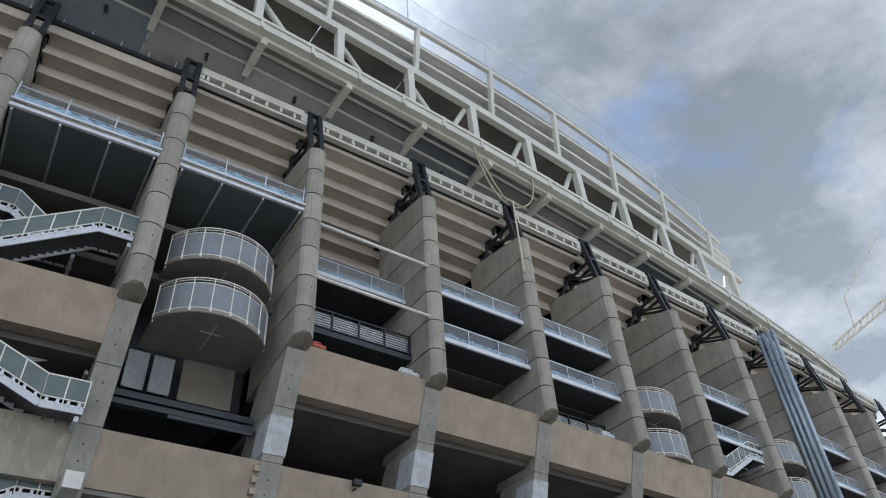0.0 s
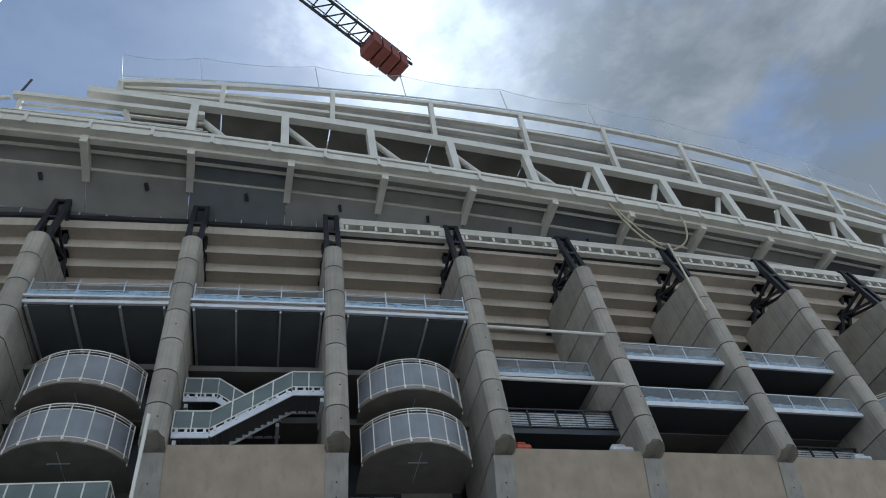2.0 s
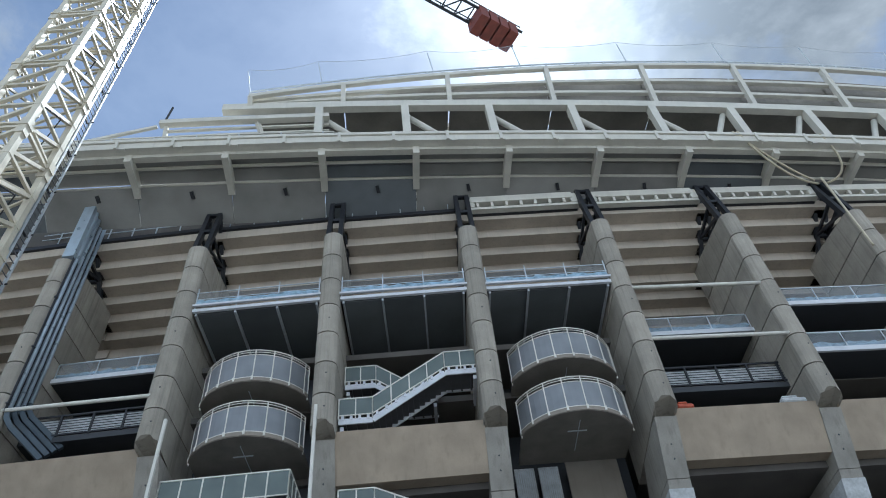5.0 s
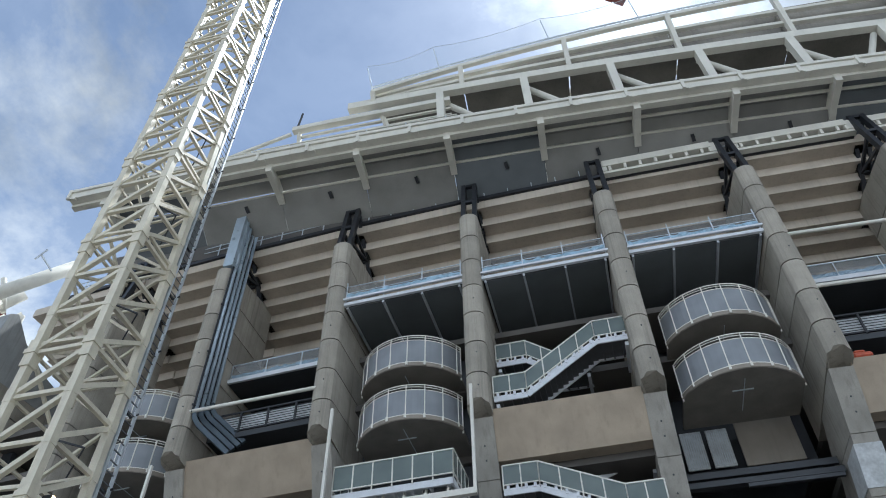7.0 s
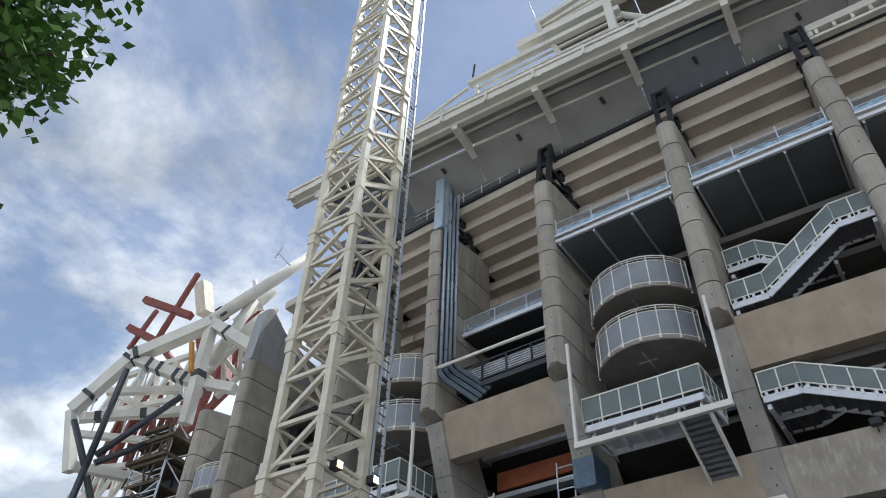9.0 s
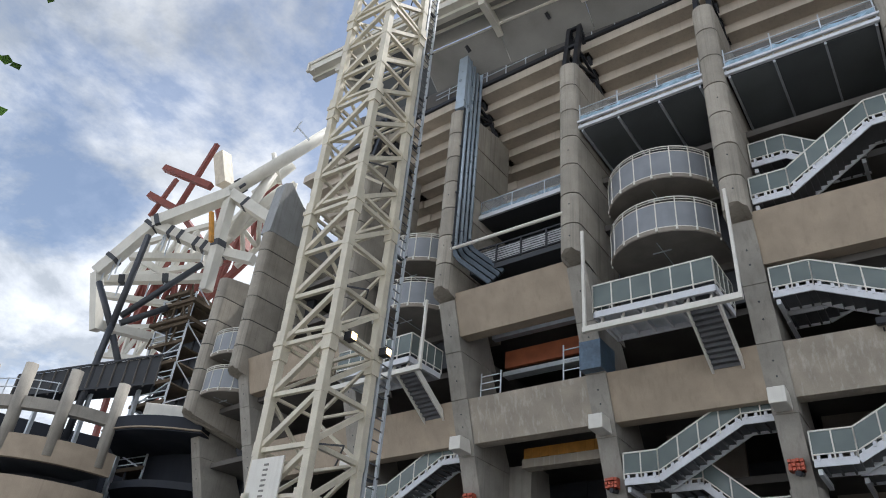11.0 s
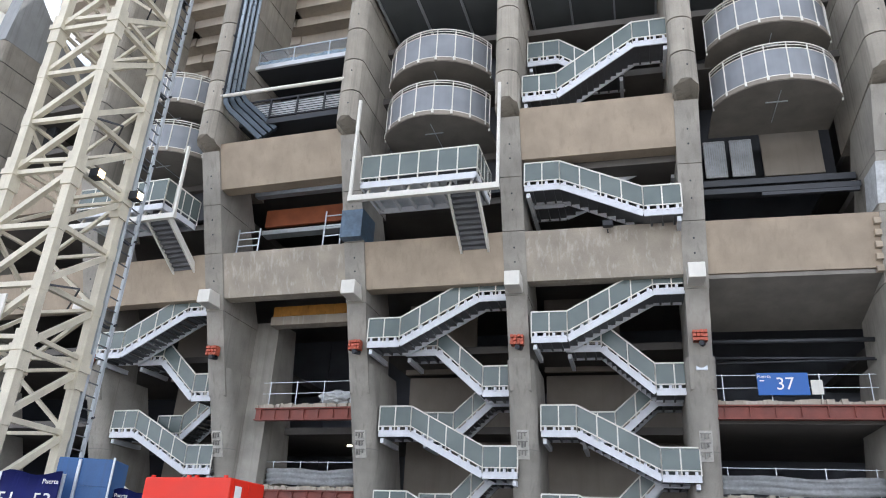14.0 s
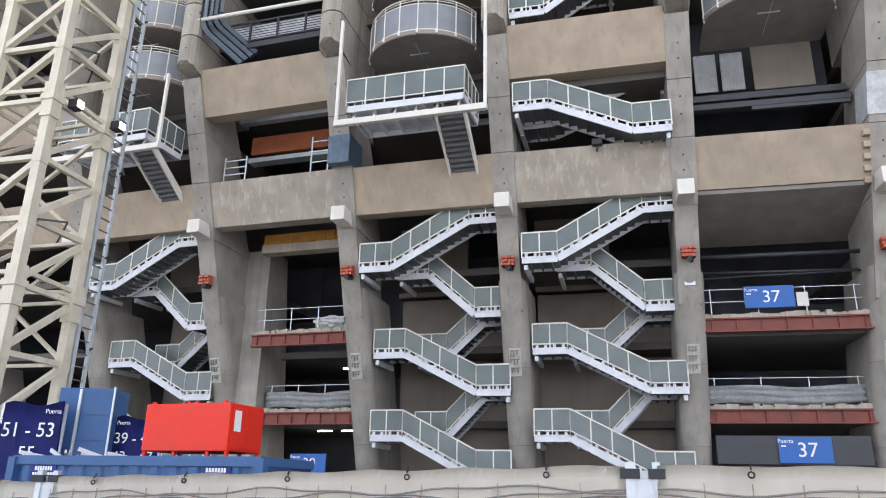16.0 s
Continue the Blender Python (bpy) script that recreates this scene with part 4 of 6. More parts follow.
for a, b in zip(pxs, pxs[1:]):
    for i in range(6):
        e = []
        for f in (i / 6, (i + 1) / 6):
            x = a + (b - a) * f
            zt = top_z(x) if x > X0 else 43.5
            e.append(ring(x - 0.4, TO + 0.5, zt + 2.9 - 0.6 * 4 * f * (1 - f)))
        bar(bm, e[0], e[1], 0.02)
part("net_rope", bm, GALV, net)


# ---- hoses hanging from the ring ----
def hose(name, a, b, sag, side=0.0):
    bm = bmesh.new()
    pts = []
    a, b = Vector(a), Vector(b)
    for i in range(17):
        f = i / 16
        p = a.lerp(b, f)
        p.z -= sag * 4 * f * (1 - f)
        p.x += side * 4 * f * (1 - f)
        pts.append(p)
    sweep(bm, pts, 0.14, 8)
    solo(name, bm, ROPE, pose(0, 0, 0), "cream concrete-pump hose hanging from the roof ring", "hose", "hoses")


G = at(col_s(6)).translation
hose("hose", ring(21.3, 0.35, 40.6), G + Vector((-0.2, 1.0, 38.3)), 0.6)
hose("hose", ring(21.6, 0.35, 40.6), G + Vector((0.1, 1.2, 38.2)), 1.2, -0.3)
hose("hose", ring(27.2, 0.35, 40.6), G + Vector((0.6, 1.2, 38.2)), 0.8, 0.9)
hose("hose", G + Vector((-0.4, 0.2, 37.5)), G + Vector((-0.9, -0.3, 30.5)), 0.0)

# ---- tower crane ----
crane = thing("tower_crane", pose(-16.46, 17.46, 0, 0, 0, 43.05 + 45), "cream lattice tower crane mast with ladder and floodlights", "crane")
H = 1.12
PH = 1.86
for sx, sy in ((-1, -1), (1, -1), (1, 1), (-1, 1)):
    bm = bmesh.new()
    bar(bm, (sx * H, sy * H, 0), (sx * H, sy * H, 74), 0.28)
    for j in range(13):
        z = 1.14 + PH * 3 * j
        bar(bm, (sx * H, sy * H, z - 0.62), (sx * H, sy * H, z + 0.5), 0.38)
        bar(bm, (sx * H, sy * H, z - 0.1), (sx * H, sy * H, z + 0.08), 0.46)
        for jj in (1, 2):
            bar(bm, (sx * H, sy * H, z + PH * jj - 0.2), (sx * H, sy * H, z + PH * jj + 0.26), 0.31)
    part("chord", bm, CRANEW, crane)
faces = [((-1, -1), (1, -1)), ((1, -1), (1, 1)), ((1, 1), (-1, 1)), ((-1, 1), (-1, -1))]
for fi, ((ax, ay), (bx, by)) in enumerate(faces):
    bm = bmesh.new()
    for j in range(39):
        z = 1.14 + PH * j
        a, b = Vector((ax * H, ay * H, 0)), Vector((bx * H, by * H, 0))
        bar(bm, a + Vector((0, 0, z)), b + Vector((0, 0, z)), 0.15 if fi in (0, 3) else 0.1)
        if fi in (1, 2) and j % 2:
            a, b = b, a
        bar(bm, a + Vector((0, 0, z + 0.08)), b + Vector((0, 0, z + PH - 0.08)), 0.17 if fi in (0, 3) else 0.11)
        if j % 3 == 0:
            bar(bm, a + Vector((0, 0, z + 0.42)), b + Vector((0, 0, z + 0.3)), 0.12)
    panes(bm, CRANEW, crane, "brace")
ladder = part("ladder", bmesh.new(), GALV, crane, "steel access ladder with dark rungs")
for lx, lw in ((H + 0.32, 0.13), (H + 0.92, 0.1)):
    bm = bmesh.new()
    bar(bm, (lx, -H - 0.05, 0), (lx, -H - 0.05, 72), lw)
    part("ladder_rail", bm, GALV, ladder)
bm = bmesh.new()
for j in range(180):
    z = 1.0 + 0.39 * j
    bar(bm, (H + 0.34, -H - 0.05, z), (H + 0.9, -H - 0.05, z), 0.035)
panes(bm, TREADM, ladder, "rung")
bm = bmesh.new()
for j in range(24):
    z = 2.5 + 2.9 * j
    bar(bm, (H, -H, z), (H + 0.9, -H + 0.1, z), 0.08)
    bar(bm, (H + 0.9, -H + 0.1, z), (H + 0.9, -H - 0.2, z + 0.1), 0.05)
panes(bm, DGREY, ladder, "ladder_stay")
bm = bmesh.new()
for j in range(13):
    z = 3 + 5.58 * j
    bar(bm, (-H, -H, z), (-H + 0.9, -H - 0.5, z + 0.15), 0.05)
    bar(bm, (-H + 0.9, -H - 0.5, z + 0.15), (H + 0.2, -H + 1.2, z + 0.1), 0.05)
panes(bm, DGREY, crane, "cable_bracket")
bm = bmesh.new()
sweep(bm, [(H + 0.62 + 0.05 * math.sin(j), -H + 0.16, 1.8 * j) for j in range(40)], 0.06, 6)
part("power_cable", bm, BLACKS, crane)


def floodlight(x, y, z):
    lampob = part("floodlight", bmesh.new(), BLACKS, crane)
    bm = bmesh.new()
    box(bm, x - 0.14, x + 0.16, y - 0.18, y + 0.12, z - 0.13, z + 0.15)
    h = part("lamp_housing", bm, BLACKS, lampob)
    bm = bmesh.new()
    box(bm, x - 0.11, x + 0.13, y - 0.22, y - 0.18, z - 0.1, z + 0.12)
    part("lamp_glass", bm, LAMPG, lampob)


floodlight(-H + 0.55, -H - 0.3, 12.35)
floodlight(H + 0.12, -H - 0.35, 12.55)
bm = bmesh.new()
box(bm, -0.85, 0.55, -0.03, 0.03, -0.95, 0.95)
sign = part("sign_board", bm, WHITE, crane, "white maker's sign board with grey bars")
sign.matrix_basis = Matrix.Translation((-H - 0.16, 0.3, 7.3)) @ Matrix.Rotation(radians(-90), 4, "Z")
bm = bmesh.new()
for i in range(8):
    box(bm, -0.25, -0.05, -0.045, -0.03, 0.7 - 0.16 * i, 0.76 - 0.16 * i)
box(bm, -0.62, 0.4, -0.045, -0.03, -0.85, -0.72)
panes(bm, TEXTG, sign, "sign_bar")
# counter-jib far above
jib = part("counter_jib", bmesh.new(), CRANEW, crane)
jdir = (Vector((12.9, 34.9, 0)) - Vector((-16.46, 17.46, 0))).normalized()
inv_c = crane.matrix_basis.inverted()
base = Vector((-16.46, 17.46, 74.5))
tip = base + jdir * 34.4
side = Vector((-jdir.y, jdir.x, 0)) * 0.9
bm = bmesh.new()
for o in (side, -side):
    bar(bm, inv_c @ (base + o), inv_c @ (tip + o), 0.25)
    bar(bm, inv_c @ (base + o + Vector((0, 0, 1.2))), inv_c @ (tip + o + Vector((0, 0, 1.2))), 0.1)
for j in range(22):
    p = base + jdir * (1.5 * j)
    q = base + jdir * (1.5 * (j + 1))
    bar(bm, inv_c @ (p + side), inv_c @ (q - side), 0.12)
    bar(bm, inv_c @ (p + side), inv_c @ (p - side), 0.12)
    for o in (side, -side):
        bar(bm, inv_c @ (p + o), inv_c @ (p + o + Vector((0, 0, 1.2))), 0.06)
part("jib_lattice", bm, DGREY, jib)
bm = bmesh.new()
c0 = tip - jdir * 5.0
for o in range(4):
    p = c0 + jdir * (1.2 * o)
    bar(bm, inv_c @ (p - side * 1.3 + Vector((0, 0, -0.8))), inv_c @ (p + side * 1.3 + Vector((0, 0, -0.8))), 1.0, 2.2)
part("counterweight", bm, REDST, jib)

# distant crane jib beyond the right end
far = thing("distant_crane_jib", pose(0, 0, 0), "pale lattice jib of a distant crane", "crane")
bm = bmesh.new()
pa, pb = Vector((math.sin(radians(67.0)) * 150, math.cos(radians(67.0)) * 150, 77.5)), Vector((math.sin(radians(73.5)) * 150, math.cos(radians(73.5)) * 150, 84.5))
for o in (Vector((0, 0, 0)), Vector((0, 0, 2.2))):
    bar(bm, pa + o * 0.5, pb + o, 0.35)
for j in range(12):
    p, q = pa.lerp(pb, j / 12), pa.lerp(pb, (j + 1) / 12)
    bar(bm, p, q + Vector((0, 0, 1.1 + 1.1 * (j + 1) / 12)), 0.22)
bar(bm, pa.lerp(pb, 0.3) + Vector((0, 0, 1)), pa.lerp(pb, 0.35) + Vector((0, 0, 8)), 0.2)
bar(bm, pa.lerp(pb, 0.35) + Vector((0, 0, 8)), pb + Vector((0, 0, 14)), 0.15)
part("jib_lattice", bm, CRANEW, far)
mast = bmesh.new()
pm = pb + Vector((10, -3, 0))
for ox in (-1, 1):
    for oy in (-1, 1):
        bar(mast, (pm.x + ox, pm.y + oy, 0), (pm.x + ox, pm.y + oy, 92), 0.3)
bar(mast, pb, pm + Vector((0, 0, 1)), 0.35)
part("mast", mast, CRANEW, far)
# ---- services on the fin beside the crane: a bundle of pale blue pipes ----
duct = thing("pipe_bundle", at(col_s(0)), "bundle of blue-grey pipes clamped to a fin", "pipe")
for i in range(4):
    bm = bmesh.new()
    x = 0.62 + 0.02 * (i % 2)
    d = 0.4 + 0.4 * i
    sweep(bm, [(x, d, 38.5), (x, d, 23.6 + 0.45 * i)], 0.21, 10)
    part("pipe", bm, PIPE, duct)
bm = bmesh.new()
for z in (24.0, 27.5, 31.0, 34.5):
    box(bm, 0.5, 0.62, 0.1, 1.7, z, z + 0.08)
box(bm, 0.55, 0.58, 0.15, 1.85, 23.6, 36.2)
part("backplate", bm, DGREY, duct)
for i in range(4):
    bm = bmesh.new()
    d, z = 0.38 + 0.4 * i, 23.65 + 0.45 * i
    sweep(bm, [(0.66, d, z), (0.7, d, z - 0.35), (0.95, d + 0.1, z - 0.75), (2.6, d + 0.7, z - 2.3)], 0.22, 4, 0.24)
    part("duct_bend", bm, DUCT, duct, "dark blue-grey sheet-metal elbow")
bm = bmesh.new()
box(bm, -0.05, 0.62, 0.0, 0.8, 34.2, 39.8)
part("duct_box", bm, PIPE, duct, "tall blue-grey sheet-metal riser")

duct = thing("pipe_bundle", at(col_s(10)), "bundle of grey pipes clamped to a far fin", "pipe")
for i in range(4):
    bm = bmesh.new()
    sweep(bm, [(-0.6 - 0.02 * i, -0.2 + 0.45 * i, 37.5), (-0.6 - 0.02 * i, -0.2 + 0.45 * i, 20.0)], 0.36, 10)
    part("pipe", bm, PIPE, duct)


# ---- hanging access platform below the round balconies ----
def access_platform(k):
    ob = thing("access_platform", at(col_s(k)), "suspended steel access platform with glass balustrade and stair", "platform", "access platforms")
    x0, x1, d0, d1, z = 1.35, BAY - 1.05, -0.35, 2.2, 17.35
    bm = bmesh.new()
    box(bm, x0, x1, d0, d0 + 0.1, z - 0.3, z)
    box(bm, x0, x1, d1 - 0.1, d1, z - 0.3, z)
    box(bm, x0, x0 + 0.1, d0, d1, z - 0.3, z)
    box(bm, x1 - 0.1, x1, d0, d1, z - 0.3, z)
    part("edge_frame", bm, STRING, ob)
    bm = bmesh.new()
    box(bm, x0 + 0.1, x1 - 0.1, d0 + 0.1, d1 - 0.1, z - 0.06, z)
    part("deck", bm, GALV, ob)
    for i in range(7):
        bm = bmesh.new()
        x = x0 + 0.25 + (x1 - x0 - 0.5) * i / 6
        box(bm, x - 0.05, x + 0.05, d0 + 0.1, d1 - 0.1, z - 0.26, z - 0.06)
        part("joist", bm, STRING, ob)
    bmf, bmg = bmesh.new(), bmesh.new()
    railing(bmf, bmg, (x0, d0, z + 0.08), (x1, d0, z + 0.08), 1.2, 0.88)
    railing(bmf, bmg, (x1, d0, z + 0.08), (x1, d1, z + 0.08), 1.2, 0.7)
    railing(bmf, bmg, (x0, d0, z + 0.08), (x0, d1, z + 0.08), 1.2, 0.9)
    part("balustrade_frame", bmf, WHITE, ob)
    panes(bmg, GLASS, ob)
    bm = bmesh.new()
    bar(bm, (0.95, -0.55, 16.45), (BAY - 0.05, -0.55, 16.45), 0.22, 0.26)
    part("carrier_beam", bm, WHITE, ob)
    for x in (1.02, BAY - 0.12):
        bm = bmesh.new()
        bar(bm, (x, -0.55, 16.4), (x, -0.55, 21.6 if k == 1 else 20.2), 0.13)
        part("hanger", bm, WHITE, ob)
    bm = bmesh.new()
    for i in range(6):
        x = x0 + 0.3 + (x1 - x0 - 0.6) * i / 5
        bar(bm, (x, -0.3, 16.5), (x, 0.0, z - 0.2), 0.1)
    part("strut", bm, WHITE, ob)
    # stair going in and down
    bm = bmesh.new()
    xa, xb = x1 - 1.45, x1 - 0.2
    for x in (xa, xb):
        bar(bm, (x, 0.2, z - 0.2), (x, 3.6, 14.9), 0.1, 0.34)
    part("stair_stringer", bm, WHITE, ob)
    bm = bmesh.new()
    for i in range(15):
        f = (i + 0.5) / 15
        d, zz = 0.2 + 3.4 * f, z - 0.2 + (14.9 - z + 0.2) * f
        box(bm, xa, xb, d - 0.14, d + 0.14, zz - 0.03, zz + 0.03)
        box(bm, xa, xb, d - 0.14, d - 0.11, zz, zz + 0.17)
    part("stair_treads", bm, TREADM, ob)["kind"] = "stuff"


access_platform(1)
access_platform(-1)

# ---- contents of the open bays ----
# bay with orange membrane and boards
b0 = at(col_s(0))
bm = bmesh.new()
box(bm, 1.0, 6.2, 5.2, 5.4, 18.5, 19.5)
solo("orange_membrane", bm, ORANGE, b0, "strip of orange waterproof membrane on an inner wall", "membrane")
bm = bmesh.new()
box(bm, 1.0, 6.6, 5.0, 5.6, 17.95, 18.2)
box(bm, 0.6, 6.8, 4.4, 4.8, 20.0, 20.3)
solo("steel_beam", bm, GALV, b0, "pale galvanised beam across an open bay", "beam")
bm = bmesh.new()
for i in range(9):
    box(bm, 1.85 + 0.5 * i, 2.33 + 0.5 * i, 6.0, 6.5, 13.6 + 0.02 * (i % 3), 14.15)
panes(bm, YELLOW, thing("formwork_row", b0, "row of orange-yellow formwork boards", "boards"), "board")
bm = bmesh.new()
box(bm, 1.82, 7.1, 5.9, 6.6, 13.12, 13.57)
solo("concrete_lintel", bm, BEAMW, b0, "pale concrete lintel under formwork boards", "lintel")
bm = bmesh.new()
prism(bm, [(lean(13.5) + 3.2, 0.0), (lean(13.5) + 3.4, 13.6), (lean(13.5) + 5.2, 13.6), (lean(13.5) + 7.0, 0.0)], 0.45, 1.8)
solo("wall_pier", bm, COLM, b0, "broad streaked concrete pier wall in the open bay", "pier", kind="structure")


def scaffold(m, x, d, z, w=1.3, h=2.0):
    bm = bmesh.new()
    for xx in (x, x + w):
        bar(bm, (xx, d, z), (xx, d, z + h), 0.06)
    for i in range(4):
        bar(bm, (x, d, z + h * (i + 0.5) / 4), (x + w, d, z + h * (i + 0.5) / 4), 0.05)
    panes(bm, GALV, thing("scaffolding", m, "small steel scaffold frame on an open floor", "scaffold", "scaffold frames"), "tube")


scaffold(b0, 0.9, 3.2, 15.9, 1.2, 1.5)
scaffold(b0, 5.6, 3.4, 15.9, 0.9, 2.2)
bm = bmesh.new()
box(bm, -0.53, 0.53, lean(17.3) - 0.02, lean(17.3) + 1.6, 15.95, 17.4)
solo("blue_wrap", bm, WRAPB, at(col_s(1)), "blue sheet wrapped round a leaning column", "wrap")
for k in (4, 5, 6):
    bm = bmesh.new()
    prism(bm, [(lean(16.2) - 0.04, 16.2), (lean(17.8) - 0.04, 17.8), (lean(17.8) + 1.4, 17.8), (lean(16.2) + 1.4, 16.2)], -0.54, 0.54)
    solo("white_wrap", bm, PLAST, at(col_s(k)), "white plastic sheet wrapped round a leaning column", "wrap", "white wraps")


def steel_floor(k, z):
    ob = thing("steel_floor_edge", at(col_s(k)), "red oxide steel floor beam with broken concrete edge", "beam", "steel floor edges")
    d = lean(z) + 0.6
    x0 = 1.85 if k == 0 else 0.55
    bm = bmesh.new()
    box(bm, x0, BAY - 0.6, d, d + 0.06, z - 0.62, z - 0.08)
    box(bm, x0, BAY - 0.6, d - 0.12, d + 0.18, z - 0.66, z - 0.6)
    box(bm, x0, BAY - 0.6, d - 0.12, d + 0.18, z - 0.12, z - 0.06)
    for i in range(7):
        x = x0 + 0.3 + (BAY - 1.2 - x0) * i / 6
        box(bm, x, x + 0.04, d - 0.1, d, z - 0.6, z - 0.1)
    part("steel_beam", bm, REDST, ob)
    bm = bmesh.new()
    rr = random.Random(k * 7 + int(z))
    x = x0
    while x < BAY - 0.75:
        w = rr.uniform(0.08, 0.32)
        box(bm, x, min(x + w, BAY - 0.6), d - rr.uniform(0.0, 0.16), d + 1.0, z - 0.06, z + rr.uniform(0.06, 0.17))
        x += w
    part("broken_edge", bm, BEAMW, ob, "ragged concrete slab edge")
    bm = bmesh.new()
    for i in range(4):
        x = x0 + 0.4 + (BAY - 1.4 - x0) * i / 3
        bar(bm, (x, d + 0.4, z), (x, d + 0.4, z + 1.35), 0.04)
    for h in (0.75, 1.3):
        bar(bm, (x0, d + 0.4, z + h), (BAY - 0.6, d + 0.4, z + h), 0.025)
    part("guard_rail", bm, GALV, ob)
    return d


def sheet_roll(m, x0, x1, d, z, seed):
    bm = bmesh.new()
    rr = random.Random(seed)
    n = 28
    rows = []
    for i in range(n + 1):
        x = x0 + (x1 - x0) * i / n
        r = []
        for j in range(10):
            r.append(bm.verts.new((x, d + rr.uniform(-0.015, 0.015) + 0.09 * math.sin(j * 2.1 + i * 0.07), z + 0.085 * j + 0.05 * math.sin(i * 0.28) + 0.02 * math.sin(i * 0.5 + j) + rr.uniform(-0.01, 0.01))))
        rows.append(r)
    for a, b in zip(rows, rows[1:]):
        for j in range(9):
            f = bm.faces.new((a[j], b[j], b[j + 1], a[j + 1]))
            f.smooth = True
    bmesh.ops.solidify(bm, geom=bm.faces[:], thickness=0.03)
    solo("plastic_sheet", bm, PLAST, m, "crumpled white plastic sheet draped along a rail", "sheet", "plastic sheets")


for k in (0, 3):
    for z in (5.2, 8.85):
        d = steel_floor(k, z)
        if z < 6:
            sheet_roll(at(col_s(k)), 1.95 if k == 0 else 0.6, BAY - 0.7, d + 0.32, z + 0.2, k)
bm = bmesh.new()
rr = random.Random(4)
bmesh.ops.create_icosphere(bm, subdivisions=3, radius=1.0)
for v in bm.verts:
    v.co = Vector((v.co.x * 1.0, v.co.y * 0.5, v.co.z * 0.34)) * (1 + rr.uniform(-0.18, 0.18))
solo("white_bundle", bm, PLAST, b0 @ Matrix.Translation((5.8, lean(9) + 1.6, 9.45)), "crumpled bundle of white plastic sheeting", "bundle")


# ---- signs ----
def gate_sign(k, x0, x1, d, z0, z1, number, small=True):
    ob = thing("gate_sign", at(col_s(k)) @ Matrix.Translation(((x0 + x1) / 2, d, (z0 + z1) / 2)), "blue gate sign with white lettering", "sign", "gate signs")
    w, h = x1 - x0, z1 - z0
    bm = bmesh.new()
    box(bm, -w / 2, w / 2, 0, 0.06, -h / 2, h / 2, 0.01)
    part("board", bm, BLUES, ob)
    face = Matrix.Translation((0.08, -0.008, -0.02)) @ Matrix.Rotation(radians(90), 4, "X")
    writing(number, h * 0.78, INKW, face, ob)
    if small:
        writing("Puerta", h * 0.22, INKW, Matrix.Translation((-w * 0.36, -0.008, h * 0.33)) @ Matrix.Rotation(radians(90), 4, "X"), ob)
        bm = bmesh.new()
        box(bm, -w * 0.45, -w * 0.36, -0.008, 0.0, h * 0.12, h * 0.17)
        part("small_bar", bm, INKW, ob)
    return ob


gate_sign(3, 2.3, 4.3, lean(9) + 0.85, 9.25, 10.2, "37")
bm = bmesh.new()
box(bm, 4.4, 4.85, lean(9) + 0.95, lean(9) + 1.0, 9.3, 9.9)
solo("notice_board", bm, WHITE, at(col_s(3)), "small white notice board on a guard rail", "sign")
gate_sign(3, 3.15, 5.2, 6.9, 2.95, 4.0, "37")
bm = bmesh.new()
box(bm, 0.75, 6.7, 7.0, 7.15, 2.9, 4.05)
solo("gate_fascia", bm, DGREY, at(col_s(3)), "dark gate fascia behind the blue sign", "fascia")
bm = bmesh.new()
box(bm, 0.7, 7.0, 6.8, 7.3, 2.6, 2.8)
solo("gate_lintel", bm, BEAM, at(col_s(3)), "beige lintel under the gate fascia", "lintel")
gate_sign(0, 3.6, 5.5, 7.4, 2.3, 3.2, "39")

# panels in the bay with round balconies above the beam
b3 = at(col_s(3))
bm = bmesh.new()
box(bm, 3.7, 6.3, 5.5, 5.6, 19.4, 21.9, 0.02)
solo("soffit_board", bm, WALLB, b3, "large beige board fixed inside an open bay", "board")
for x in (1.15, 2.35):
    ob = thing("shutter_panel", b3, "white louvred shutter panel with arched head", "shutter", "shutter panels")
    bm = bmesh.new()
    box(bm, x, x + 1.0, 5.7, 5.8, 19.6, 21.6, 0.02)
    part("panel", bm, PLAST, ob)
    bm = bmesh.new()
    for i in range(9):
        box(bm, x + 0.06 + 0.1 * i, x + 0.10 + 0.1 * i, 5.67, 5.7, 19.7, 21.45)
    part("louvre", bm, GALV, ob)
bm = bmesh.new()
box(bm, 0.6, 7.0, 3.6, 3.9, 17.6, 17.85)
box(bm, 0.6, 7.0, 4.0, 4.2, 18.2, 18.5)
bar(bm, (3.0, 3.3, 17.3), (6.8, 3.3, 17.3), 0.16)
solo("services_rail", bm, DGREY, b3, "dark service rails across the open bay", "rail")
bm = bmesh.new()
prism(bm, [(lean(13.8) + 0.2, 13.78), (lean(13.8) + 4.2, 12.75), (lean(13.8) + 4.2, 12.55), (lean(13.8) + 0.2, 13.6)], 0.5, BAY - 0.5)
solo("sloping_soffit", bm, BALC, b3, "sloping raw concrete soffit under the spandrel", "soffit", kind="structure")
bm = bmesh.new()
bar(bm, (0.6, 6.0, 11.6), (7.1, 6.0, 11.6), 0.2, sides=8)
bar(bm, (0.6, 6.4, 11.0), (7.1, 6.4, 10.9), 0.12, sides=8)
bar(bm, (0.6, 6.2, 10.7), (7.1, 6.2, 10.8), 0.08, sides=8)
panes(bm, DGREY, thing("service_pipe_run", b3, "dark service pipes under the floor", "pipe"), "pipe")
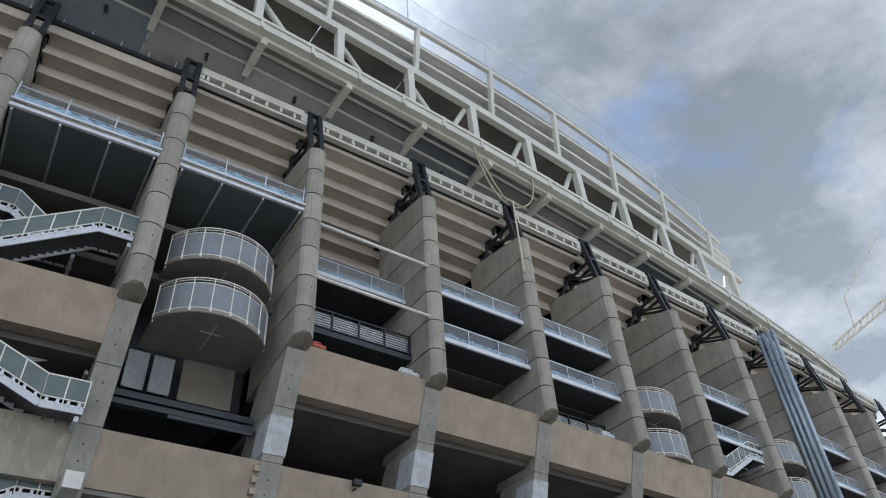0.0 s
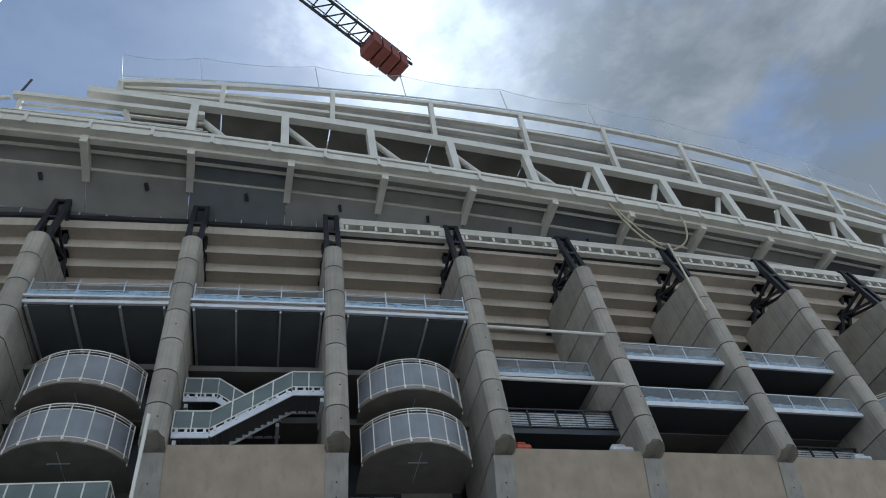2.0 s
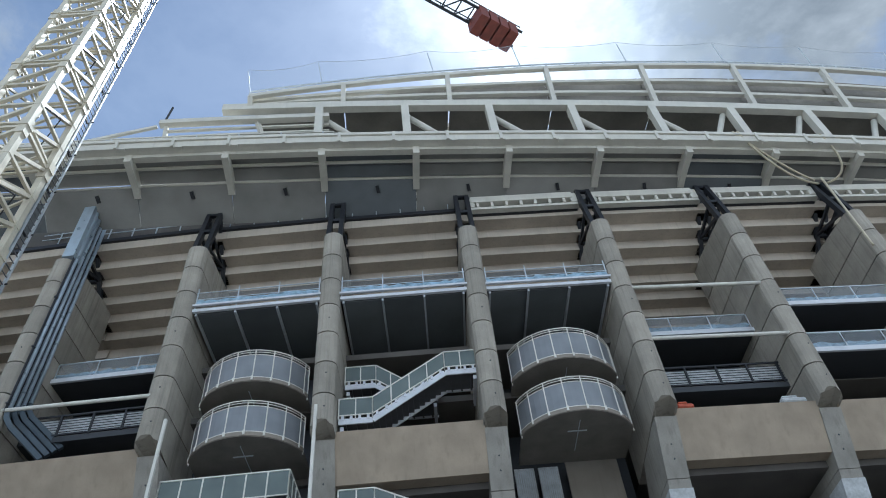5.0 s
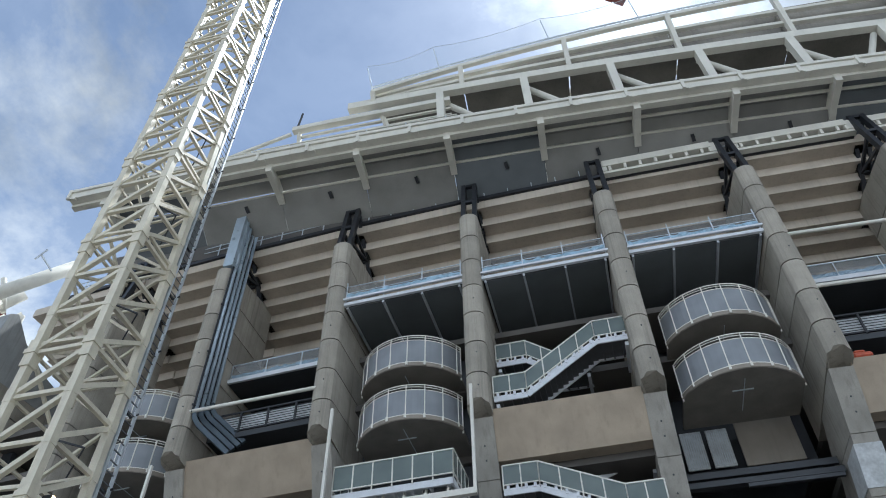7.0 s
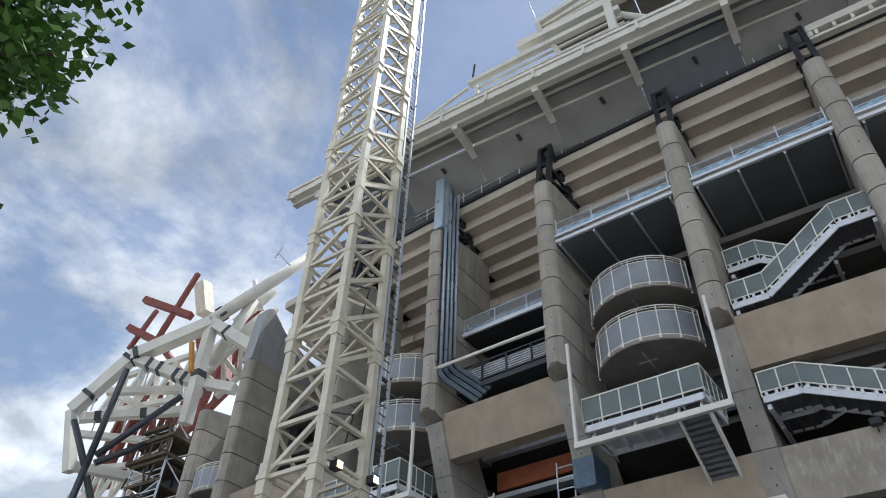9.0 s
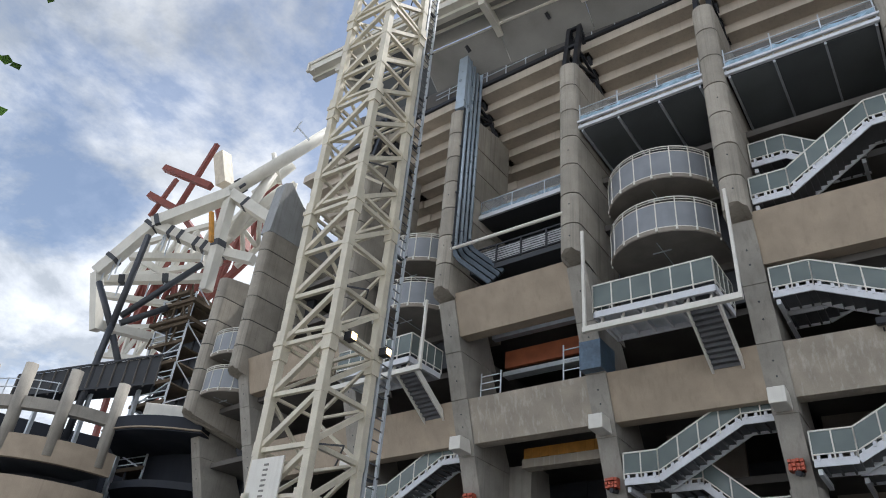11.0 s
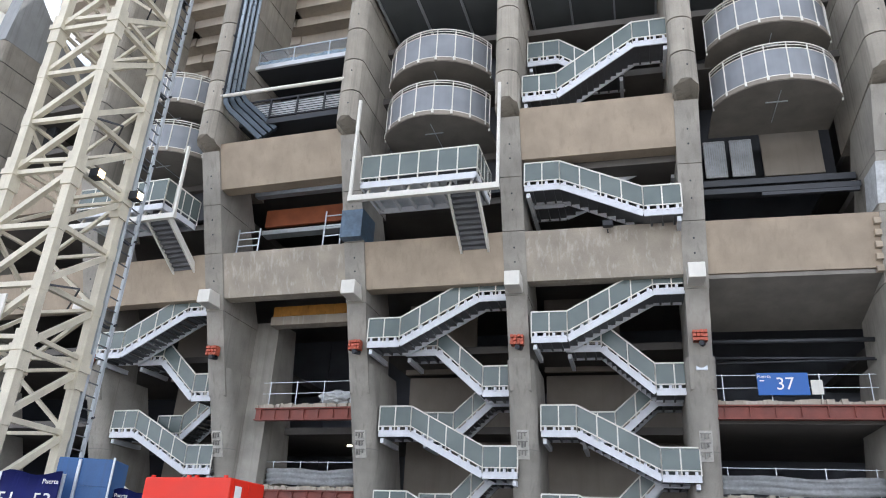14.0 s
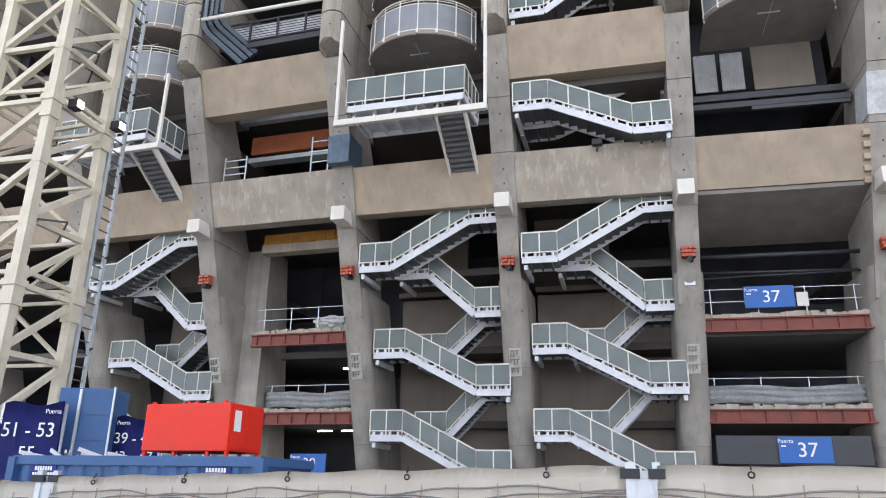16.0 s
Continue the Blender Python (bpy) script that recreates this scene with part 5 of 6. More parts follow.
for k, x, d, z in ((0, 3.2, 11.0, 4.52), (0, 4.6, 11.0, 4.52), (0, 5.9, 11.0, 4.52), (0, 4.9, 12.2, 4.52), (0, 4.0, 12.0, 8.02)):
    bm = bmesh.new()
    box(bm, x, x + 0.8, d, d + 0.12, z, z + 0.08)
    solo("tube_light", bm, TUBEG, at(col_s(k)), "lit fluorescent tube under an inner floor", "light", "tube lights")


def small_flood(k, x, z):
    bm = bmesh.new()
    d = lean(z)
    box(bm, x, x + 0.45, d - 0.3, d - 0.05, z, z + 0.3, 0.03)
    bar(bm, (x + 0.2, d - 0.1, z - 0.1), (x + 0.2, d + 0.2, z - 0.1), 0.06)
    solo("wall_floodlight", bm, BLACKS, at(col_s(k)), "small dark floodlight on a spandrel beam", "light", "wall floodlights")


small_flood(2, 3.9, 15.75)
small_flood(4, 4.0, 15.6)


def rubble_bag(k, x, mat, w=0.9):
    bm = bmesh.new()
    z = 21.15
    box(bm, x, x + w, lean(z) + 0.1, lean(z) + 0.6, z, z + 0.28, 0.08)
    box(bm, x + 0.1, x + w * 0.7, lean(z) + 0.15, lean(z) + 0.55, z + 0.26, z + 0.42, 0.06)
    solo("sack", bm, mat, at(col_s(k)), "red sack lying on a spandrel beam" if mat is ORRED else "pale sack lying on a spandrel beam", "sack", "sacks")


rubble_bag(4, 0.7, ORRED, 0.8)
rubble_bag(4, 5.6, PLAST, 1.2)
rubble_bag(6, 4.6, PLAST, 1.1)
bm = bmesh.new()
for i in range(5):
    d = lean(15.6 - 0.45 * i)
    box(bm, -0.75, -0.5, d - 0.1, d + 0.3, 15.4 - 0.45 * i, 15.65 - 0.45 * i)
solo("stub_brackets", bm, BEAM, at(col_s(4)), "row of short concrete stubs on a column edge", "bracket")

# ---- corner tower, steel skeleton and ramp beyond the crane ----
skel = thing("corner_steelwork", pose(0, 0, 0), "white box-section steel skeleton of the corner roof", "steelwork")


def far_pt(az, el, r):
    return Vector((r * math.sin(radians(az)), r * math.cos(radians(az)), 1.6 + r * math.tan(radians(el))))


def member(name, a, b, w, mat, parent, sides=4, h=None):
    bm = bmesh.new()
    bar(bm, a, b, w, h, sides=sides)
    return part(name, bm, mat, parent)


A1, A2, A3, A4 = far_pt(-62.4, 25.8, 66), far_pt(-59.7, 30.3, 64), far_pt(-54.4, 34.1, 60), far_pt(-61.0, 22.0, 66)
C1, C2, C3 = far_pt(-54.7, 29.7, 62), far_pt(-51.1, 29.8, 59), far_pt(-54.2, 26.7, 61)
G6a, G6b = far_pt(-62.2, 25.3, 68), far_pt(-54.5, 27.6, 65)
for a, b, w in ((A1, A2, 1.35), (A2, A3, 1.5), (A1, A4, 1.1), (A3, far_pt(-50.5, 33.0, 58), 1.35), (A3, C3, 1.2), (A2, C1, 1.25), (C1, C2, 1.15), (far_pt(-60.6, 27.6, 68), far_pt(-55.1, 29.0, 66), 0.85), (G6a, G6b, 1.0), (far_pt(-59.8, 27.6, 70), far_pt(-56.6, 26.9, 67), 0.8), (far_pt(-61.0, 22.4, 67), far_pt(-55.8, 22.5, 66), 1.0), (far_pt(-61.8, 24.4, 72), far_pt(-55.4, 25.2, 70), 0.8)):
    member("box_girder", a, b, w * 0.74, ROOFW, skel)
for a, b, w in ((far_pt(-54.8, 34.0, 60.5), far_pt(-47.2, 40.5, 58), 1.2), (far_pt(-53.5, 31.1, 62), far_pt(-51.4, 36.5, 60), 1.0), (far_pt(-53.2, 32.2, 63), far_pt(-50.1, 35.6, 61), 0.95), (far_pt(-52.5, 34.5, 64), far_pt(-49.8, 37.5, 62), 1.0), (far_pt(-54.0, 31.4, 65), far_pt(-52.6, 33.6, 64), 0.9), (far_pt(-51.8, 37.9, 61), far_pt(-50.6, 35.9, 61), 0.5)):
    member("tube_girder", a, b, w, ROOFW, skel, 14)
for a, b, f, w in ((A1, A2, 0.93, 1.42), (A1, A2, 0.25, 1.4), (A2, A3, 0.04, 1.52), (A2, C1, 0.28, 1.25), (A2, C1, 0.45, 1.25), (A2, C1, 0.72, 1.25), (A2, C1, 0.86, 1.25), (C1, C2, 0.3, 1.15), (A3, C3, 0.5, 1.22), (A3, far_pt(-50.5, 33.0, 58), 0.36, 1.36), (far_pt(-54.8, 34.0, 60.5), far_pt(-47.2, 40.5, 58), 0.1, 1.26), (G6a, G6b, 0.2, 1.0), (G6a, G6b, 0.6, 1.0)):
    member("joint_wrap", a.lerp(b, f), a.lerp(b, f + 0.06), w * 0.8, DGREY, skel)
rr = random.Random(8)
for a, b in ((A2, C1), (G6a, G6b), (A1, A2)):
    for i in range(4):
        p = a.lerp(b, rr.uniform(0.15, 0.9))
        member("hanger", p - Vector((0, 0, 0.3)), p - Vector((0, 0, rr.uniform(1.4, 2.6))), 0.1, GALV, skel)


def lattice(parent, name, a0, a1, b0, b1, n, w, mat, sides=4):
    """Two chords with zigzag lacing between them."""
    member(name + "_chord", a0, a1, w * 1.3, mat, parent, sides)
    member(name + "_chord", b0, b1, w * 1.3, mat, parent, sides)
    for i in range(n):
        member(name + "_strut", a0.lerp(a1, i / n), b0.lerp(b1, (i + 0.5) / n), w, mat, parent, sides)
        member(name + "_strut", b0.lerp(b1, (i + 0.5) / n), a0.lerp(a1, (i + 1) / n), w, mat, parent, sides)


lattice(skel, "truss", far_pt(-60.6, 26.0, 74), far_pt(-53.6, 29.0, 70), far_pt(-60.2, 28.6, 74), far_pt(-53.2, 32.6, 70), 6, 0.4, ROOFW)
lattice(skel, "truss", far_pt(-60.4, 20.4, 74), far_pt(-55.0, 21.2, 70), far_pt(-60.0, 22.4, 74), far_pt(-54.6, 24.0, 70), 6, 0.35, ROOFW)
lattice(skel, "tube_truss", far_pt(-53.8, 30.4, 66), far_pt(-49.2, 36.2, 62), far_pt(-52.4, 29.0, 68), far_pt(-48.6, 33.6, 64), 4, 0.5, ROOFW, 8)
dark = [(far_pt(-59.8, 29.4, 62), far_pt(-60.1, 22.5, 62)), (far_pt(-60.1, 22.7, 62), far_pt(-60.4, 14.5, 62)), (far_pt(-59.7, 23.4, 62), far_pt(-55.1, 28.5, 61)), (far_pt(-59.6, 22.9, 62), far_pt(-56.3, 25.0, 62)), (far_pt(-60.1, 22.5, 62), far_pt(-62.0, 25.2, 64)), (far_pt(-59.8, 22.0, 62), far_pt(-57.8, 18.6, 63))]
for a, b in dark:
    member("raking_prop", a, b, 0.55, PIPE if a.z < 26 else DGREY, skel, 12)
red = thing("red_steel_frame", pose(0, 0, 0), "red oxide steel frame rising behind the roof skeleton", "steelwork")
for a, b, w in ((far_pt(-56.9, 37.3, 78), far_pt(-58.6, 31.0, 80), 0.8), (far_pt(-60.4, 34.4, 78), far_pt(-56.3, 34.2, 74), 1.1), (far_pt(-60.8, 32.2, 80), far_pt(-57.2, 31.6, 76), 1.1), (far_pt(-59.2, 33.9, 80), far_pt(-60.2, 30.8, 80), 0.7), (far_pt(-58.2, 31.8, 80), far_pt(-55.8, 30.2, 74), 0.9), (far_pt(-55.6, 33.6, 70), far_pt(-53.2, 29.0, 70), 0.9), (far_pt(-53.0, 33.8, 70), far_pt(-52.0, 30.2, 68), 1.2), (far_pt(-57.5, 29.5, 80), far_pt(-58.8, 22.0, 80), 0.7), (far_pt(-59.5, 26.0, 80), far_pt(-55.5, 27.0, 78), 0.6), (far_pt(-59.5, 23.4, 80), far_pt(-56.0, 21.2, 78), 0.6), (far_pt(-57.0, 28.0, 80), far_pt(-55.4, 22.0, 78), 0.6), (far_pt(-58.8, 22.2, 80), far_pt(-58.2, 0.5, 80), 0.7), (far_pt(-55.5, 22.2, 78), far_pt(-55.2, 0.5, 78), 0.7)):
    member("red_member", a, b, w * 0.68, REDST, red)
lattice(red, "red_truss", far_pt(-59.6, 21.0, 82), far_pt(-53.2, 24.0, 80), far_pt(-59.4, 26.6, 82), far_pt(-52.8, 31.6, 80), 6, 0.45, REDST)
lattice(red, "red_truss", far_pt(-55.4, 24.0, 78), far_pt(-51.4, 30.0, 74), far_pt(-54.8, 30.0, 78), far_pt(-50.6, 36.0, 74), 4, 0.5, REDST)
member("yellow_post", far_pt(-55.6, 32.4, 59.5), far_pt(-54.9, 30.3, 59.5), 0.34, YELLOW, skel)
boxy = thing("rooftop_cabin", pose(0, 0, 0), "cream louvred plant box high behind the steelwork", "plant box")
member("casing", far_pt(-56.2, 36.7, 80), far_pt(-55.2, 34.6, 80), 1.6, CRANEW, boxy)
cam_post = thing("mast_arm", pose(0, 0, 0), "thin grey mast with cross arm on the roof edge", "mast")
member("arm", far_pt(-50.2, 40.3, 56), far_pt(-48.9, 39.6, 56), 0.13, GALV, cam_post)
member("cross_arm", far_pt(-50.5, 39.9, 56), far_pt(-50.0, 40.8, 56), 0.13, GALV, cam_post)

# scaffold stair tower behind the skeleton
tower = thing("scaffold_tower", pose(0, 0, 0), "rusty brown scaffold stair tower", "scaffold")
c = far_pt(-54.9, 20, 62)
rr = random.Random(21)
for sx in (-2.0, 0.0, 2.0):
    for sy in (-1.3, 1.3):
        member("standard", (c.x + sx, c.y + sy, 14), (c.x + sx, c.y + sy, 31 + rr.uniform(0, 1.5)), 0.13, GALV if sx else DGREY, tower)
for i in range(9):
    z = 16 + 1.75 * i
    bm = bmesh.new()
    box(bm, c.x - 2.1 + rr.uniform(0, 0.7), c.x + 2.1 - rr.uniform(0, 0.9), c.y - 1.4, c.y + 1.4, z, z + 0.12)
    part("deck", bm, BARK, tower)
    s = 1 if i % 2 else -1
    member("ladder_run", (c.x - 1.6 * s, c.y - 0.9, z), (c.x + 1.6 * s, c.y - 0.9, z + 1.75), 0.3, DGREY, tower)
    member("brace", (c.x - 2.0 * s, c.y - 1.35, z), (c.x + 2.0 * s, c.y - 1.35, z + 1.75), 0.09, GALV, tower)
    member("brace", (c.x + 2.05, c.y - 1.3 * s, z), (c.x + 2.05, c.y + 1.3 * s, z + 1.75), 0.09, GALV, tower)
    for h in (0.55, 1.05):
        member("rail", (c.x - 2.1, c.y - 1.36, z + h), (c.x + 2.1, c.y - 1.36, z + h), 0.08, GALV, tower)
    member("toe_board", (c.x - 2.1, c.y - 1.42, z + 0.15), (c.x + 2.1, c.y - 1.42, z + 0.15), 0.06, BARK, tower, 4, 0.28)
# dark sheet added to close off the sky behind the scaffold
bm = bmesh.new()
box(bm, c.x - 2.3, c.x + 2.1, c.y + 1.5, c.y + 1.6, 16.0, 29.5)
part("debris_sheet", bm, DARKW, tower, "dark backing sheet added behind the scaffold")
for z, x0, x1 in ((28.6, -2.6, 2.2), (30.2, -2.3, 2.5), (31.2, -1.6, 1.4)):
    bm = bmesh.new()
    box(bm, c.x + x0, c.x + x1, c.y - 1.7, c.y + 1.6, z, z + 0.3)
    part("work_platform", bm, BARK, tower, "brown timber work platform")
for i in range(14):
    x, z = c.x + rr.uniform(-2.4, 2.2), rr.choice((28.9, 30.5, 26.6))
    member("timber_prop", (x, c.y - 1.5, z), (x + rr.uniform(-0.5, 0.5), c.y - 1.5, z + rr.uniform(0.8, 1.6)), 0.12, BARK, tower)

# lower slab under the scaffold tower
bm = bmesh.new()
p, q = far_pt(-57.9, 15.6, 57), far_pt(-51.6, 17.2, 52)
side = Vector((q.x - p.x, q.y - p.y, 0))
outw = Vector((side.y, -side.x, 0)).normalized()


def bow(depth, back):
    """Bowed slab outline between the corner's two ends."""
    front = [(p + side * (i / 12) + outw * (depth * math.sin(math.pi * (0.15 + 0.85 * i / 12)) + back)) for i in range(13)]
    return [(v.x, v.y) for v in front] + [(q.x - 6, q.y + 14), (p.x - 10, p.y + 10)]


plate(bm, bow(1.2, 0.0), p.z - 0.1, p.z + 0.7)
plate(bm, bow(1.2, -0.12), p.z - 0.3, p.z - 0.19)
solo("corner_slab", bm, NAVY_SHADE, pose(0, 0, 0), "dark floor slab under the scaffold tower", "slab", kind="structure")
bm = bmesh.new()
plate(bm, bow(1.2, 0.08), p.z - 0.185, p.z - 0.104)
solo("trim_slab", bm, BEAM, pose(0, 0, 0), "pale brown edge strip under the dark slab", "trim", kind="structure")
# concrete storeys and mass coloured near black, their shade put into the colour
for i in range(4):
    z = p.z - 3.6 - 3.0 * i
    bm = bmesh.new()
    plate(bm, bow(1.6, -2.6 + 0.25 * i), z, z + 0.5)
    solo("floor_corner", bm, NAVY_SHADE, pose(0, 0, 0), "curved concrete storey slab, deep shade put into its colour", "slab", "corner storeys", "structure")
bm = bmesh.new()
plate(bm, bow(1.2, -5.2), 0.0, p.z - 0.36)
solo("corner_mass", bm, NAVY_SHADE, pose(0, 0, 0), "lower storeys of the corner, coloured near black for shade", "wall", kind="structure")
bm = bmesh.new()
box(bm, 2.1, 4.85, 3.4, 3.7, 19.5, 30.5)
solo("wall_recess", bm, CAPM, at(col_s(-3)), "blue-grey panel wall between two fins", "wall", kind="structure")
bm = bmesh.new()
box(bm, 0, 4.4, 0, 1.5, 0, 1.7, 0.05)
solo("white_cabin", bm, WHITE, Matrix.Translation(far_pt(-56.0, 16.5, 57)) @ Matrix.Rotation(radians(35), 4, "Z"), "white equipment box on the corner slab", "box")

# circular ramp
ramp = thing("spiral_ramp", pose(0, 0, 0), "round concrete ramp tower with curved parapets", "ramp", kind="structure")
rc, rad = Vector((-54.8, 31.0, 0)), 8.0


def arc_wall(name, r0, r1, z0, z1, a0, a1, mat, n=36):
    bm = bmesh.new()
    prev = None
    for i in range(n + 1):
        a = radians(a0 + (a1 - a0) * i / n)
        cur = [bm.verts.new((rc.x + r * math.cos(a), rc.y + r * math.sin(a), z)) for r, z in ((r1, z0), (r1, z1), (r0, z1), (r0, z0))]
        if prev:
            for j in range(4):
                bm.faces.new((prev[j], cur[j], cur[(j + 1) % 4], prev[(j + 1) % 4]))
        else:
            bm.faces.new(cur[::-1])
        prev = cur
    bm.faces.new(prev)
    bmesh.ops.recalc_face_normals(bm, faces=bm.faces[:])
    return part(name, bm, mat, ramp)


# decks and core take the inner wall colour, shade already in it
for z0, z1 in ((14.2, 15.75), (11.4, 13.1), (8.4, 10.1), (5.4, 7.1)):
    arc_wall("parapet", rad - 0.4, rad, z0, z1, -125, -3, BEAM)
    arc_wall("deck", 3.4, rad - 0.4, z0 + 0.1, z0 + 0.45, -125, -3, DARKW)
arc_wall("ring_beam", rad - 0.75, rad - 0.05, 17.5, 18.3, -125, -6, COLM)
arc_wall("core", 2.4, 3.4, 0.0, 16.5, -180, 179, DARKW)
for a in (-100.0, -78.0, -56.0, -34.0, -10.0):
    dv = Vector((math.cos(radians(a)), math.sin(radians(a)), 0))
    member("ramp_post", rc + dv * (rad - 0.3) + Vector((0, 0, 14.6)), rc + dv * (rad - 0.1) + Vector((0, 0, 20.6)), 0.85, COLM, ramp, 10)
for z in (19.0, 19.6):
    arc_wall("top_rail", rad - 0.55, rad - 0.48, z, z + 0.06, -125, -40, GALV)
for i in range(10):
    a = radians(-122 + 9 * i)
    p = Vector((rc.x + (rad - 0.5) * math.cos(a), rc.y + (rad - 0.5) * math.sin(a), 0))
    member("rail_post", p + Vector((0, 0, 18.2)), p + Vector((0, 0, 19.7)), 0.06, GALV, ramp)
# backing wall added behind the ramp, shade put into its near-black colour
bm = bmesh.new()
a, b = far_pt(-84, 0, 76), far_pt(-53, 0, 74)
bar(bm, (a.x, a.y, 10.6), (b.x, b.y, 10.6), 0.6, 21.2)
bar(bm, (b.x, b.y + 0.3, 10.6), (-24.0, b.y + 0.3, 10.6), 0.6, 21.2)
solo("wall_corner", bm, NAVY_SHADE, pose(0, 0, 0), "stand wall added as backing behind the ramp, coloured near black for shade", "wall", kind="structure")
bm = bmesh.new()
p, q = far_pt(-64.6, 16.4, 63), far_pt(-55.8, 19.4, 61)
lo = [bm.verts.new(v) for v in (p, q, q + Vector((-0.05, 0.1, 0)), p + Vector((-0.05, 0.1, 0)))]
hi = [bm.verts.new(v.co + Vector((0, 0, h))) for v, h in zip(lo, (1.6, 2.5, 2.5, 1.6))]
bm.faces.new(lo[::-1])
bm.faces.new(hi)
for j in range(4):
    bm.faces.new((lo[j], lo[(j + 1) % 4], hi[(j + 1) % 4], hi[j]))
walkway = thing("sloping_walkway", pose(0, 0, 0), "dark panelled sloping walkway behind the ramp", "walkway")
part("side_panel", bm, DGREY, walkway)
bm = bmesh.new()
for i in range(13):
    a = p.lerp(q, i / 12) + Vector((0.06, -0.1, 0))
    bar(bm, a - Vector((0, 0, 0.2)), a + Vector((0, 0, 1.65 + 0.9 * i / 12)), 0.1)
panes(bm, SLAB, walkway, "panel_rib")
for h, h2 in ((0.0, 0.0), (1.65, 2.55)):
    member("walkway_chord", p + Vector((0.06, -0.12, h)), q + Vector((0.06, -0.12, h2)), 0.14, DGREY, walkway)
bm = bmesh.new()
for i in range(3):
    a = p.lerp(q, 0.15 + 0.35 * i)
    bar(bm, (a.x - 0.4, a.y + 0.8, 0), (a.x - 0.4, a.y + 0.8, a.z + 0.2), 0.28)
panes(bm, GALV, walkway, "support_post")
bm = bmesh.new()
lo = [p, q, q + Vector((-0.8, 1.7, 0)), p + Vector((-0.8, 1.7, 0))]
va, vb = [bm.verts.new(v) for v in lo], [bm.verts.new(v + Vector((0, 0, 0.15))) for v in lo]
bm.faces.new(va[::-1])
bm.faces.new(vb)
for j in range(4):
    bm.faces.new((va[j], va[(j + 1) % 4], vb[(j + 1) % 4], vb[j]))
part("deck", bm, DGREY, walkway)

# ---- foreground: fence, skip, containers, banners ----
def fence_run(p, q, zp, zq, seed):
    ob = thing("site_fence", pose(0, 0, 0), "cream sheeted site fence with sagging cables", "fence", "site fences")
    p, q = Vector(p), Vector(q)
    n = int((q - p).length / 0.12)
    bm = bmesh.new()
    rr = random.Random(seed)
    nrm = Vector((-(q.y - p.y), q.x - p.x, 0)).normalized()
    rows = []
    for i in range(n + 1):
        f = i / n
        b = p.lerp(q, f)
        zt = zp + (zq - zp) * f
        wv = 0.03 * math.sin(i * 0.9) + rr.uniform(-0.008, 0.008)
        rows.append([bm.verts.new((b.x + nrm.x * wv * k2, b.y + nrm.y * wv * k2, z)) for k2, z in ((0.2, 0.0), (1.0, zt * 0.5), (1.0, zt - 0.16), (0.3, zt + 0.015 * math.sin(i * 0.5)))])
    for a, b in zip(rows, rows[1:]):
        for j in range(3):
            f = bm.faces.new((a[j], b[j], b[j + 1], a[j + 1]))
            f.smooth = True
    bmesh.ops.solidify(bm, geom=bm.faces[:], thickness=0.02)
    part("sheeting", bm, FENCE, ob)
    bm = bmesh.new()
    for c2 in range(3):
        pts = []
        ph = rr.uniform(0, 6)
        for i in range(0, n + 1, 2):
            f = i / n
            b = p.lerp(q, f)
            zt = zp + (zq - zp) * f
            pts.append((b.x - nrm.x * 0.06, b.y - nrm.y * 0.06, zt - 0.28 - 0.07 * c2 + 0.045 * math.sin(i * 0.21 + ph) + 0.02 * math.sin(i * 0.53 + c2)))
        sweep(bm, pts, 0.028, 5)
    panes(bm, TEXTG, ob, "cable")
    bm = bmesh.new()
    m = max(2, round((q - p).length / 2.0))
    for i in range(m):
        f = (i + 0.5) / m
        b = p.lerp(q, f)
        zt = zp + (zq - zp) * f
        for j in range(10):
            a0, a1 = 2 * math.pi * j / 10, 2 * math.pi * (j + 1) / 10
            bar(bm, (b.x - nrm.x * 0.05 + 0.035 * math.cos(a0), b.y - nrm.y * 0.05, zt - 0.1 + 0.035 * math.sin(a0)), (b.x - nrm.x * 0.05 + 0.035 * math.cos(a1), b.y - nrm.y * 0.05, zt - 0.1 + 0.035 * math.sin(a1)), 0.02)
        bar(bm, (b.x - nrm.x * 0.05, b.y - nrm.y * 0.05, zt - 0.04), (b.x, b.y, zt + 0.04), 0.02)
    part("hook", bm, BLACKS, ob)
    bm = bmesh.new()
    m = max(2, round((q - p).length / 0.55))
    for i in range(m):
        b = p.lerp(q, i / m)
        zt = zp + (zq - zp) * i / m
        bar(bm, (b.x - nrm.x * 0.045, b.y - nrm.y * 0.045, 0), (b.x - nrm.x * 0.045, b.y - nrm.y * 0.045, zt - 0.2), 0.012)
    part("seam", bm, BEAM, ob)


def fence_post(x, y, h):
    ob = thing("fence_post", pose(x, y, 0), "grey steel fence post with black clamps", "post", "fence posts")
    bm = bmesh.new()
    bar(bm, (0, 0, 0), (0, 0, h), 0.11)
    bar(bm, (0.32, 0.0, 0), (0.32, 0.0, h), 0.09)
    box(bm, 0.05, 0.3, -0.02, 0.02, 0.1, h - 0.1)
    part("post", bm, GALV, ob)
    bm = bmesh.new()
    box(bm, -0.12, 0.12, -0.1, 0.08, h - 0.2, h - 0.08)
    box(bm, 0.22, 0.42, -0.1, 0.08, h - 0.2, h - 0.08)
    part("clamp", bm, BLACKS, ob)


def fy(x):
    return 9.96 - 0.22 * x


fence_run((-9.7, fy(-9.7), 0), (0.22, fy(0.22), 0), 1.71, 1.95, 1)
fence_run((0.6, fy(0.6), 0), (9.0, fy(9.0), 0), 1.95, 1.92, 2)
fence_run((-22.0, fy(-22.0), 0), (-10.1, fy(-10.1), 0), 1.57, 1.64, 3)
fence_post(0.27, fy(0.27), 1.99)
